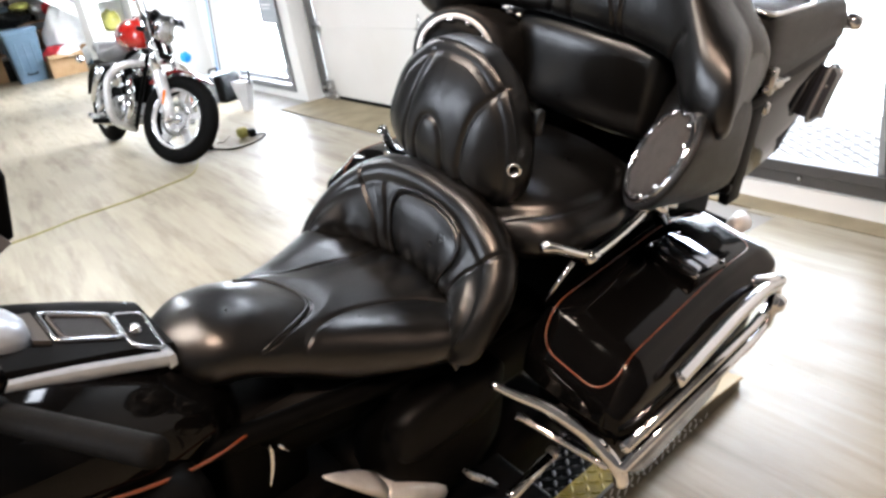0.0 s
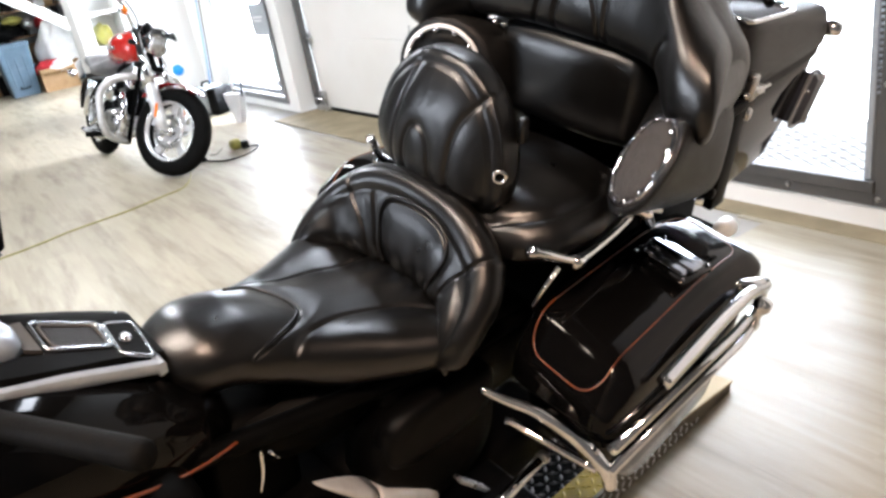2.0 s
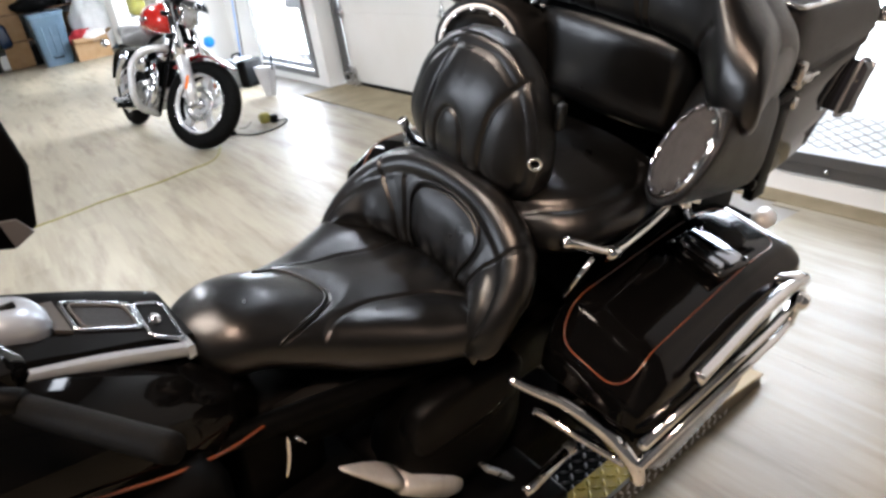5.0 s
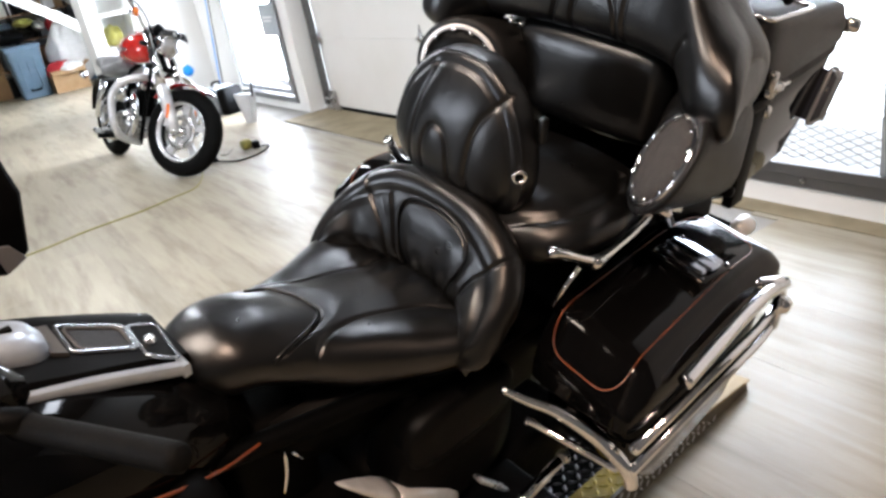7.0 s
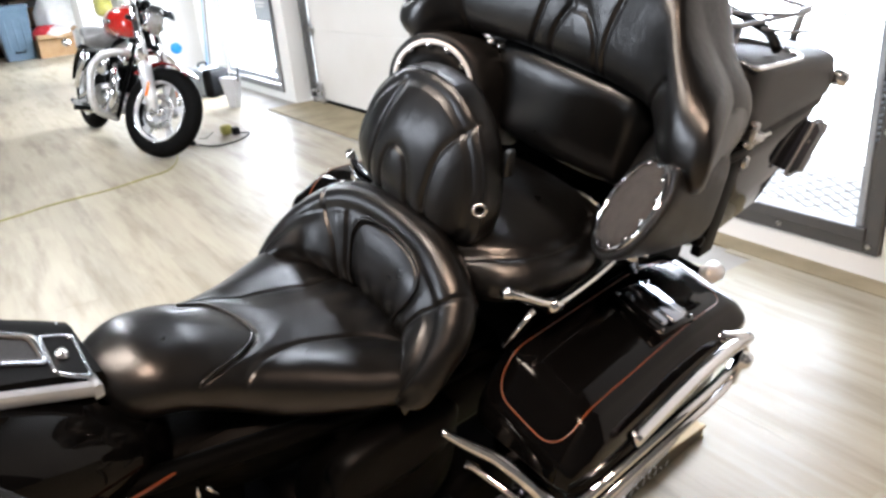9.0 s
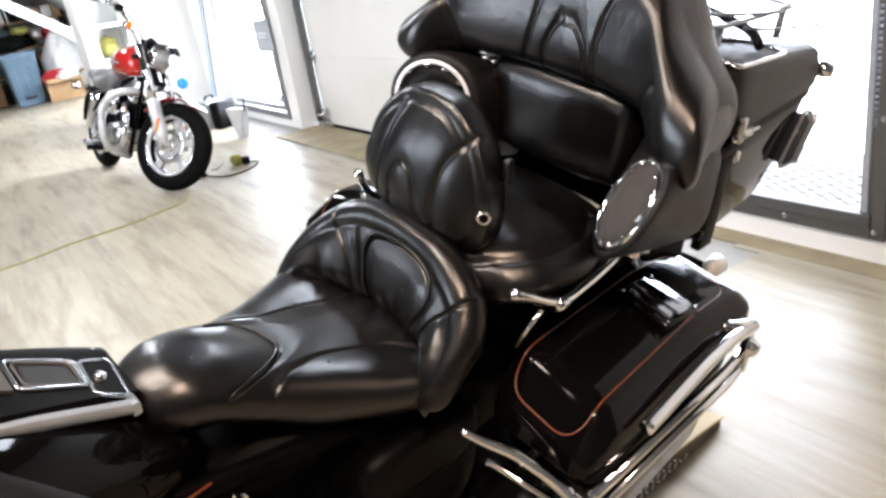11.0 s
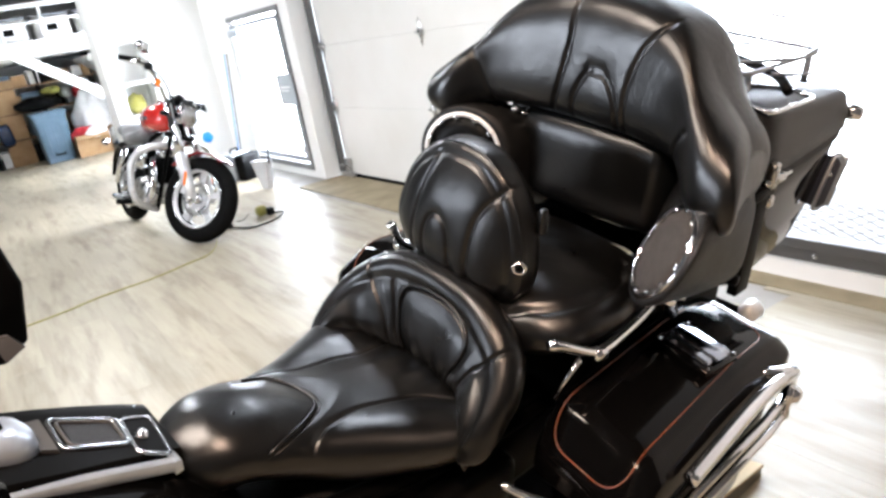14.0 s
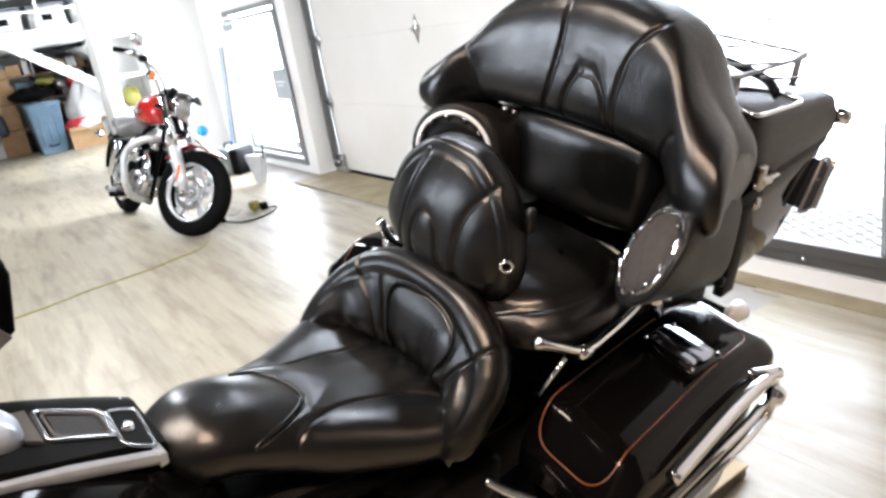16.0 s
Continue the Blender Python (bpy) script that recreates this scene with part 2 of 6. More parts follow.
    nt.links.new(n1.outputs["Fac"], bp.inputs["Height"])
    nt.links.new(bp.outputs[0], b.inputs["Normal"])
    return m


DARKWALL = mat("unseen_dark_wall", (0.060, 0.057, 0.054), 0.6, noise=(4, 0.08, (0.044, 0.042, 0.040)), bump=(30, 0.2))
# tones of the unseen wall and ceiling are set for what the motorcycle reflects
GREYWALL = mat("unseen_grey_wall", (0.15, 0.146, 0.14), 0.6, noise=(4, 0.08, (0.12, 0.116, 0.11)), bump=(30, 0.2))
DARKCEIL = mat("unseen_dark_ceiling", (0.05, 0.048, 0.046), 0.7, noise=(3, 0.08, (0.036, 0.034, 0.033)), bump=(30, 0.2))
PLANK = floor_mat("washed_oak_vinyl", (0.235, 0.200, 0.139), (0.297, 0.260, 0.190), (0.345, 0.310, 0.235))
STRIP = mat("worn_tan_concrete", (0.27, 0.22, 0.135), 0.7, noise=(6, 0.08, (0.19, 0.155, 0.09)), bump=(60, 0.3))
CONCRETE = mat("grey_concrete", (0.30, 0.29, 0.27), 0.7, noise=(3, 0.1, (0.22, 0.21, 0.19)), bump=(40, 0.3))


# ---- mesh helpers ----
def part(name, data, material, parent=None, label="", smooth=True, autosmooth=None):
    """Links one mesh. data: a bmesh, or (verts, faces)."""
    me = bpy.data.meshes.new(name)
    if isinstance(data, bmesh.types.BMesh):
        data.to_mesh(me)
        data.free()
    else:
        me.from_pydata([tuple(v) for v in data[0]], [], data[1])
    me.materials.append(material)
    if smooth:
        me.polygons.foreach_set("use_smooth", [True] * len(me.polygons))
        me.update()
    ob = new(name, me)
    if parent is not None:
        ob.parent = parent
    if autosmooth is not None:
        me.set_sharp_from_angle(angle=radians(autosmooth))
    if label:
        tagged(ob, label)
    return ob


def thing(name, m, label, category, group="", kind=""):
    ob = new(name)
    ob.empty_display_size = 0.1
    ob.matrix_world = m
    return tagged(ob, label, category, group, kind)


def join(*datas):
    vs, fs = [], []
    for v, f in datas:
        k = len(vs)
        vs += [tuple(a) for a in v]
        fs += [tuple(i + k for i in q) for q in f]
    return vs, fs


def moved(data, m):
    return [m @ Vector(v) for v in data[0]], data[1]


def box(x0, x1, y0, y1, z0, z1, bev=0.0, seg=2):
    bm = bmesh.new()
    bmesh.ops.create_cube(bm, size=1.0)
    for v in bm.verts:
        v.co = Vector(((x0 + x1) / 2 + v.co.x * (x1 - x0), (y0 + y1) / 2 + v.co.y * (y1 - y0), (z0 + z1) / 2 + v.co.z * (z1 - z0)))
    if bev:
        bmesh.ops.bevel(bm, geom=bm.edges[:], offset=bev, segments=seg, affect='EDGES', profile=0.5)
    bm.verts.ensure_lookup_table()
    bm.verts.index_update()
    out = ([v.co.copy() for v in bm.verts], [tuple(v.index for v in f.verts) for f in bm.faces])
    bm.free()
    return out


def spline(pts, n):
    """Catmull-Rom through the points."""
    P = [Vector(q) for q in pts]
    out = []
    for i in range(len(P) - 1):
        a = P[i - 1] if i else P[0] * 2 - P[1]
        b, c = P[i], P[i + 1]
        d = P[i + 2] if i + 2 < len(P) else P[-1] * 2 - P[-2]
        for k in range(n):
            t = k / n
            out.append(0.5 * (2 * b + (c - a) * t + (2 * a - 5 * b + 4 * c - d) * t * t + (3 * b - a - 3 * c + d) * t ** 3))
    out.append(P[-1])
    return out


def rounded(pts, r, n=5, closed=False):
    """A polyline with its corners rounded to about r."""
    P = [Vector(q) for q in pts]
    N = len(P)
    out = []
    for i in range(N):
        if not closed and i in (0, N - 1):
            out.append(P[i])
            continue
        a, b, c = P[i - 1], P[i], P[(i + 1) % N]
        d1, d2 = (a - b), (c - b)
        r1 = min(r, d1.length * 0.48, d2.length * 0.48)
        p, q = b + d1.normalized() * r1, b + d2.normalized() * r1
        for k in range(n + 1):
            t = k / n
            out.append(p * (1 - t) ** 2 + b * 2 * t * (1 - t) + q * t * t)
    return out


def tube(pts, r, seg=10, closed=False, taper=None):
    """A round bar along the points; r may be a list."""
    P = [Vector(q) for q in pts]
    N = len(P)
    R = r if isinstance(r, (list, tuple)) else [r] * N
    vs, fs = [], []
    ref = None
    for i in range(N):
        if closed:
            d = P[(i + 1) % N] - P[i - 1]
        else:
            d = P[min(i + 1, N - 1)] - P[max(i - 1, 0)]
        d.normalize()
        if ref is None:
            ref = d.orthogonal().normalized()
        ref = (ref - d * ref.dot(d)).normalized()
        s = d.cross(ref)
        for k in range(seg):
            a = 2 * math.pi * k / seg
            vs.append(P[i] + (ref * math.cos(a) + s * math.sin(a)) * R[i])
    for i in range(N if closed else N - 1):
        j = (i + 1) % N
        for k in range(seg):
            l = (k + 1) % seg
            fs.append((i * seg + k, i * seg + l, j * seg + l, j * seg + k))
    if not closed:
        fs.append(tuple(range(seg))[::-1])
        fs.append(tuple((N - 1) * seg + k for k in range(seg)))
    return vs, fs


def lathe(profile, seg=32, m=None):
    """Turns (radius, height) pairs about z."""
    vs, fs = [], []
    n = len(profile)
    for k in range(seg):
        a = 2 * math.pi * k / seg
        for r, h in profile:
            vs.append(Vector((r * math.cos(a), r * math.sin(a), h)))
    for k in range(seg):
        l = (k + 1) % seg
        for i in range(n - 1):
            fs.append((k * n + i, l * n + i, l * n + i + 1, k * n + i + 1))
    if profile[0][0] > 1e-5:
        fs.append(tuple(k * n for k in range(seg))[::-1]) if profile[0][0] < 1e4 else None
    if profile[-1][0] > 1e-5:
        fs.append(tuple(k * n + n - 1 for k in range(seg)))
    out = (vs, fs)
    return moved(out, m) if m is not None else out


def ring(r0, r1, h0, h1, seg=40, m=None):
    """A closed hoop with a square section."""
    vs, fs = [], []
    prof = [(r0, h0), (r1, h0), (r1, h1), (r0, h1)]
    for k in range(seg):
        a = 2 * math.pi * k / seg
        for r, h in prof:
            vs.append(Vector((r * math.cos(a), r * math.sin(a), h)))
    for k in range(seg):
        l = (k + 1) % seg
        for i in range(4):
            j = (i + 1) % 4
            fs.append((k * 4 + i, l * 4 + i, l * 4 + j, k * 4 + j))
    out = (vs, fs)
    return moved(out, m) if m is not None else out


def torus(R, r, seg=40, sub=10, m=None, squash=1.0):
    vs, fs = [], []
    for k in range(seg):
        a = 2 * math.pi * k / seg
        for i in range(sub):
            b = 2 * math.pi * i / sub
            vs.append(Vector(((R + r * math.cos(b)) * math.cos(a), (R + r * math.cos(b)) * math.sin(a), r * squash * math.sin(b))))
    for k in range(seg):
        l = (k + 1) % seg
        for i in range(sub):
            j = (i + 1) % sub
            fs.append((k * sub + i, l * sub + i, l * sub + j, k * sub + j))
    out = (vs, fs)
    return moved(out, m) if m is not None else out


def loft(rings, cap=True):
    """Skins closed rings of equal length."""
    n = len(rings[0])
    vs = [v for r in rings for v in r]
    fs = []
    for i in range(len(rings) - 1):
        for k in range(n):
            l = (k + 1) % n
            fs.append((i * n + k, i * n + l, (i + 1) * n + l, (i + 1) * n + k))
    if cap:
        fs.append(tuple(range(n))[::-1])
        fs.append(tuple((len(rings) - 1) * n + k for k in range(n)))
    return vs, fs


def sup(a, e):
    """Signed power, for superellipses."""
    return math.copysign(abs(a) ** e, a)


def super_ring(cx, cy, hx, hy, n=40, e=0.5):
    out = []
    for k in range(n):
        a = 2 * math.pi * k / n
        out.append((cx + hx * sup(math.cos(a), e), cy + hy * sup(math.sin(a), e)))
    return out


def lerp_table(tab, x):
    """Smooth reading of a table of (x, value): a cubic through the points, without overshoot."""
    if x <= tab[0][0]:
        return tab[0][1]
    n = len(tab)
    for i in range(n - 1):
        (a, u), (b, v) = tab[i], tab[i + 1]
        if x <= b:
            h = b - a
            s = (v - u) / h

            def slope(k):
                if k in (0, n - 1):
                    return s
                s0 = (tab[k][1] - tab[k - 1][1]) / (tab[k][0] - tab[k - 1][0])
                s1 = (tab[k + 1][1] - tab[k][1]) / (tab[k + 1][0] - tab[k][0])
                if s0 * s1 <= 0:
                    return 0.0
                h0, h1 = tab[k][0] - tab[k - 1][0], tab[k + 1][0] - tab[k][0]
                w0, w1 = 2 * h1 + h0, h1 + 2 * h0
                return (w0 + w1) / (w0 / s0 + w1 / s1)
            t = (x - a) / h
            m0, m1 = slope(i) * h, slope(i + 1) * h
            return u * (1 + 2 * t) * (1 - t) ** 2 + m0 * t * (1 - t) ** 2 + v * t * t * (3 - 2 * t) + m1 * t * t * (t - 1)
    return tab[-1][1]


def near_line(lines, X, Y):
    """Distance of points to the nearest of some polylines, by numpy."""
    d = np.full(X.shape, 9.0)
    for ln in lines:
        for (ax, ay), (bx, by) in zip(ln, ln[1:]):
            ux, uy = bx - ax, by - ay
            q = np.clip(((X - ax) * ux + (Y - ay) * uy) / (ux * ux + uy * uy + 1e-12), 0, 1)
            d = np.minimum(d, np.hypot(X - ax - q * ux, Y - ay - q * uy))
    return d


def grid_faces(nu, nv):
    return [(i * nv + j, i * nv + j + 1, (i + 1) * nv + j + 1, (i + 1) * nv + j) for i in range(nu - 1) for j in range(nv - 1)]

# ---- the room ----
def structure(name, data, material, label, smooth=False):
    ob = part(name, data, material, None, "", smooth)
    return tagged(ob, label, "", "", "structure")


H = 3.1
GY = 2.85
floor = structure("floor", box(-17.2, 1.0, -4.2, 3.1, -0.2, -0.006), CONCRETE, "pale washed oak vinyl plank floor over concrete")
NW = [(-17.2, -13.4, 0, H), (-13.4, -10.6, 0, 0.55), (-13.4, -10.6, 2.1, H), (-10.6, -8.15, 0, H), (-8.15, -6.62, 0, 0.075), (-8.15, -6.62, 1.60, H), (-6.62, -6.41, 0, H),
      (-6.41, -2.75, 2.5, H), (-2.75, -2.35, 0, H), (-2.35, -1.23, 0, 0.095), (-2.35, -1.23, 2.1, H), (-1.23, 1.0, 0, H)]
structure("wall_north", join(*[box(a, b, WALL_Y, WALL_Y + 0.24, z0, z1) for a, b, z0, z1 in NW]), WHITE, "white painted wall with a garage door and glass doors")
# unseen wall, its grey chosen for the sheen on the backrests
structure("wall_south", join(box(-17.2, -3.8, -4.4, -4.2, 0, H), box(-1.4, 1.0, -4.4, -4.2, 0, H), box(-3.8, -1.4, -4.4, -4.2, 0, 1.45), box(-3.8, -1.4, -4.4, -4.2, 2.45, H)), GREYWALL, "unseen grey wall toned for reflections in the leather")
# unseen wall, kept dark and near so the seat side reflects little light
structure("wall_east", box(1.0, 1.2, -4.2, 3.1, 0, H), DARKWALL, "unseen dark wall set close to darken reflections")
structure("wall_west", box(-17.4, -17.2, -4.2, 3.1, 0, H), WHITE, "plain white wall behind the storage corner")
# unseen ceiling, dark so that chrome and leather keep their contrast
structure("ceiling", box(-17.4, 1.2, -4.4, 3.1, H, H + 0.2), DARKCEIL, "unseen ceiling kept dark to hold reflections down")
structure("wall_partition", join(box(-9.5, -9.0, 1.48, 1.62, 0, H), box(-9.5, -9.0, 1.95, WALL_Y, 0, H), box(-9.5, -9.0, 1.62, 1.95, 0, 0.78), box(-9.5, -9.0, 1.62, 1.95, 1.10, 1.14),
          box(-9.5, -9.0, 1.62, 1.95, 1.55, H), box(-9.5, -9.42, 1.62, 1.95, 0.78, 1.55)), WHITE, "white partition with open shelf niches")
structure("backdrop", box(-20, 6, 6.4, 6.5, -1, 5), OUTSIDE, "bright overexposed daylight outside the doors")
structure("ground", box(-60, 60, 2.9, 60, -0.35, -0.21), CONCRETE, "pale concrete yard outside")
structure("trim", box(-6.40, -2.4, 2.385, GY, -0.005, 0.004), STRIP, "worn tan threshold strip along the garage door")
structure("trim_2", box(-2.4, 1.0, 2.55, WALL_Y, -0.005, 0.004), STRIP, "worn tan strip along the white wall")

# planks of the floor
PL, PW = 1.22, 0.18
plank_mesh = None
rest = []
rng = random.Random(5)
for j in range(int(-4.2 / PW) - 1, int(2.6 / PW) + 1):
    off = rng.random() * PL
    y0 = j * PW
    i = -15
    while i * PL + off < 1.0:
        x0 = i * PL + off
        i += 1
        xa, xb = max(x0, -17.2), min(x0 + PL, 1.0)
        ya, yb = max(y0, -4.2), min(y0 + PW, 2.55)
        if xb - xa < 0.02 or yb - ya < 0.02:
            continue
        if y0 + PW > 2.385 and x0 < -2.4:
            continue
        if -7.6 < x0 < 1.0 - PL and -1.4 < y0 < 2.4:
            if plank_mesh is None:
                ob = part("plank", box(0.0001, PL - 0.0001, 0.0001, PW - 0.0001, -0.006, 0.0), PLANK, floor, smooth=False)
                plank_mesh = ob.data
            else:
                ob = new("plank", plank_mesh)
                ob.parent = floor
            ob.location = (x0, y0, rng.uniform(-0.0003, 0.0003))
        else:
            rest.append(box(xa + 0.0002, xb - 0.0002, ya + 0.0002, yb - 0.0002, -0.006, 0.0))
tagged(part("plank_field", join(*rest), PLANK, floor, smooth=False), kind="stuff")


# ---- doors of the north wall ----
def glass_door(name, x0, x1, z0, z1, y, fw, label, metal, jamb):
    ob = thing(name, pose(0, 0, 0), label, "door", kind="structure")
    part("door_frame", join(box(x1 - fw, x1, y - 0.02, y + 0.07, z0, z1, 0.004), box(x0 + fw, x1 - fw, y - 0.02, y + 0.07, z0, z0 + fw, 0.004), box(x0 + fw, x1 - fw, y - 0.02, y + 0.07, z1 - fw, z1, 0.004)), metal, ob, "dark metal frame", smooth=False)
    part("door_jamb", box(x0, x0 + fw, y - 0.02, y + 0.07, z0, z1, 0.004), jamb, ob, smooth=False)
    pane = part("pane", box(x0 + fw, x1 - fw, y + 0.02, y + 0.026, z0 + fw, z1 - fw), GLASS, ob, smooth=False)
    pane.visible_shadow = False
    return ob


d1 = glass_door("door_1", -8.15, -6.62, 0.075, 1.60, WALL_Y, 0.05, "glass door in a thin grey metal frame, blown out by daylight", FRAMEGREY, WHITE)
part("leaf_frame", join(box(-8.07, -8.03, WALL_Y - 0.012, WALL_Y + 0.05, 0.15, 1.52, 0.004), box(-6.74, -6.70, WALL_Y - 0.012, WALL_Y + 0.05, 0.15, 1.52, 0.004),
                        box(-8.03, -6.74, WALL_Y - 0.012, WALL_Y + 0.05, 0.15, 0.20, 0.004), box(-8.03, -6.74, WALL_Y - 0.012, WALL_Y + 0.05, 1.48, 1.52, 0.004)), GREYMETAL, d1, "grey metal leaf frame", smooth=False)
part("door_closer", join(box(-8.0, -7.72, WALL_Y - 0.07, WALL_Y - 0.014, 1.40, 1.47, 0.01), tube([(-7.78, WALL_Y - 0.05, 1.47), (-7.4, WALL_Y - 0.11, 1.53), (-7.75, WALL_Y - 0.02, 1.55)], 0.009, 8)), GREYMETAL, d1, "dark door closer arm")
sg = tagged(part("notice_sheet", box(-7.0, -6.60, WALL_Y - 0.034, WALL_Y - 0.028, 0.70, 0.99, 0.002), GREYMETAL, None, smooth=False), "grey printed notice sheet on the glass door", "sign")
part("print_bar", join(box(-6.93, -6.70, WALL_Y - 0.038, WALL_Y - 0.034, 0.86, 0.875), box(-6.90, -6.73, WALL_Y - 0.038, WALL_Y - 0.034, 0.83, 0.842)), WHITECLOTH, sg, smooth=False)

d2 = glass_door("door_2", -2.35, -1.235, 0.098, 2.1, WALL_Y, 0.05, "dark metal framed glass door with a security mesh", BLACKFRAME, BLACKFRAME)
part("kick_rail", box(-2.30, -1.285, WALL_Y - 0.03, WALL_Y + 0.06, 0.148, 0.195, 0.004), BLACKFRAME, d2, smooth=False)
part("stile", box(-1.330, -1.303, WALL_Y - 0.012, WALL_Y + 0.03, 0.195, 2.03, 0.004), GREYMETAL, d2, "grey inner stile", smooth=False)
part("slotted_strip", join(box(-1.303, -1.285, WALL_Y - 0.006, WALL_Y + 0.02, 0.195, 0.50), *[box(-1.303, -1.285, WALL_Y - 0.006, WALL_Y + 0.02, 0.50 + .0215 * k, 0.508 + .0215 * k) for k in range(72)]), BLACKFRAME, d2, "slotted metal strip with daylight behind", smooth=False)
tagged(part("dot_tape", join(*[lathe([(0, .001), (.0068, .001), (.0068, -.001)], 8, pose(x + .012 * (k % 2), WALL_Y + .015, .88 + .024 * k, 90)) for x in (-1.785, -1.755) for k in range(20)]), DOTRED, d2, "rows of faint salmon dots on the glass"), kind="stuff")
tagged(part("dot_tape", join(*[lathe([(0, .001), (.005, .001), (.005, -.001)], 8, pose(x + .010 * (k % 2), WALL_Y + .015, .92 + .030 * k, 90)) for x in (-1.718, -1.69) for k in range(16)]), DOTGREY, d2, "rows of faint grey dots on the glass"), kind="stuff")


def mesh_panel(x0, x1, z0, z1, y, w, h, r):
    """Expanded metal: crossing strands in diamonds."""
    out = []
    k0, k1 = int((x0 - x1) / w) - 40, int((x1 - x0) / w) + 40
    for s in (1, -1):
        for k in range(k0, k1):
            base = x0 + k * w
            # strand x = base + s*(z-z0)*w/h, clipped to the panel
            za, zb = z0, z1
            xa, xb = base, base + s * (z1 - z0) * w / h
            lo, hi = min(xa, xb), max(xa, xb)
            if hi < x0 or lo > x1:
                continue
            def at(x):
                return z0 + (x - base) * s * h / w
            if xa < x0: za, xa = at(x0), x0
            if xa > x1: za, xa = at(x1), x1
            if xb < x0: zb, xb = at(x0), x0
            if xb > x1: zb, xb = at(x1), x1
            if abs(zb - za) < 1e-3:
                continue
            out.append(tube([(xa, y, za), (xb, y, zb)], r, 4))
    return join(*out)


part("security_mesh", mesh_panel(-2.30, -1.33, 0.195, 0.34, WALL_Y + 0.045, 0.075, 0.033, 0.0020), BLACKFRAME, d2, "expanded metal mesh")
for bx, bz in ((-1.622, 0.128), (-2.0, 0.128), (-1.27, 0.128), (-1.26, 0.55), (-1.26, 0.87), (-1.26, 1.19), (-1.26, 1.5)):
    part("bolt", lathe([(0.0, 0.008), (0.008, 0.006), (0.012, 0.0)], 12, pose(bx, WALL_Y - 0.021, bz, 90)), STEEL, d2)

# garage door
g = thing("door_3", pose(0, 0, 0), "white sectional garage door with steel hinges and tracks", "garage door", kind="structure")
for a, b in ((0.02, 0.6335), (0.6345, 1.1795), (1.1805, 1.7255), (1.7265, 2.2715), (2.2725, 2.6)):
    part("panel", box(-6.30, -2.80, GY, GY + 0.05, a, b, 0.0022), DOORWHITE, g, smooth=False)
part("backing", box(-6.30, -2.80, GY + 0.052, GY + 0.07, 0.02, 2.6), DOORWHITE, g, smooth=False)
part("seal", box(-6.28, -2.80, GY - 0.012, GY + 0.03, -0.005, 0.03, 0.004), RUBBER, g, "black rubber bottom seal", smooth=False)
part("track", join(box(-6.355, -6.31, GY - 0.06, GY - 0.01, 0.05, 2.6, 0.004), box(-6.40, -6.36, GY - 0.02, GY + 0.02, 0.05, 2.6, 0.003)), GALV, g, "galvanised steel track", smooth=False)


def hinge(x, z, w):
    """A diamond-shaped steel leaf with its knuckle."""
    leaf = loft([[(x + w * c, GY - d, z + 0.10 * s) for c, s in ((0, 1), (0.35, 0.55), (1, 0.18), (1, -0.18), (0.35, -0.55), (0, -1), (-0.35, -0.55), (-1, -0.18), (-1, 0.18), (-0.35, 0.55))] for d in (0.002, 0.008)])
    return join(leaf, box(x - w * 0.7, x + w * 0.7, GY - 0.022, GY - 0.007, z - 0.02, z + 0.02, 0.004), tube([(x - w * 1.15, GY - 0.022, z), (x + w * 1.15, GY - 0.022, z)], 0.010, 8))


for hz in (0.634, 1.18, 1.726):
    part("hinge", hinge(-6.27, hz, 0.045), STEEL, g)
    part("hinge", hinge(-4.60, hz, 0.036), STEEL, g)
part("roller_bracket", join(box(-6.33, -6.19, GY - 0.03, GY - 0.004, 0.03, 0.17, 0.004), box(-6.36, -6.1, GY - 0.05, GY - 0.02, 0.0, 0.05, 0.004), tube([(-6.36, GY - 0.05, 0.11), (-6.2, GY - 0.05, 0.11)], 0.013, 8)), STEEL, g)
part("handle", join(tube([(-3.95, GY - 0.01, 0.62), (-3.95, GY - 0.06, 0.62), (-3.95, GY - 0.06, 0.85), (-3.95, GY - 0.01, 0.85)], 0.01, 8)), STEEL, g)
w1 = thing("window_1", pose(0, 0, 0), "bright white window in the storage corner", "window", kind="structure")
part("window_frame", join(box(-13.4, -13.3, WALL_Y, WALL_Y + 0.1, 0.55, 2.1), box(-10.7, -10.6, WALL_Y, WALL_Y + 0.1, 0.55, 2.1), box(-13.3, -10.7, WALL_Y, WALL_Y + 0.1, 0.55, 0.65), box(-13.3, -10.7, WALL_Y, WALL_Y + 0.1, 2.0, 2.1)), WHITE, w1, smooth=False)
part("pane", box(-13.3, -10.7, WALL_Y + 0.05, WALL_Y + 0.056, 0.65, 2.0), GLASS, w1, smooth=False).visible_shadow = False
# unseen window, added as a source for the south fill lamp
w2 = thing("unseen_window", pose(0, 0, 0), "unseen window added to go with the south fill lamp", "window", kind="structure")
part("window_frame", join(box(-2.2, -2.14, -4.36, -4.24, 1.45, 2.45), box(-0.26, -0.2, -4.36, -4.24, 1.45, 2.45), box(-2.14, -0.26, -4.36, -4.24, 1.45, 1.51), box(-2.14, -0.26, -4.36, -4.24, 2.39, 2.45)), WHITE, w2, smooth=False)
part("pane", box(-2.14, -0.26, -4.31, -4.304, 1.51, 2.39), GLASS, w2, smooth=False).visible_shadow = False

# ---- the black touring motorcycle (x: to its tail, y: to its right side, z: up) ----
BIKE = pose(-1.3406, 0.8903, 0.0324, 0, 0, 98.524) @ pose(0, 0, 0, 15.262)
bike = thing("touring_motorcycle", BIKE, "black touring motorcycle with leather seats, trunk and orange pinstripes", "motorcycle")

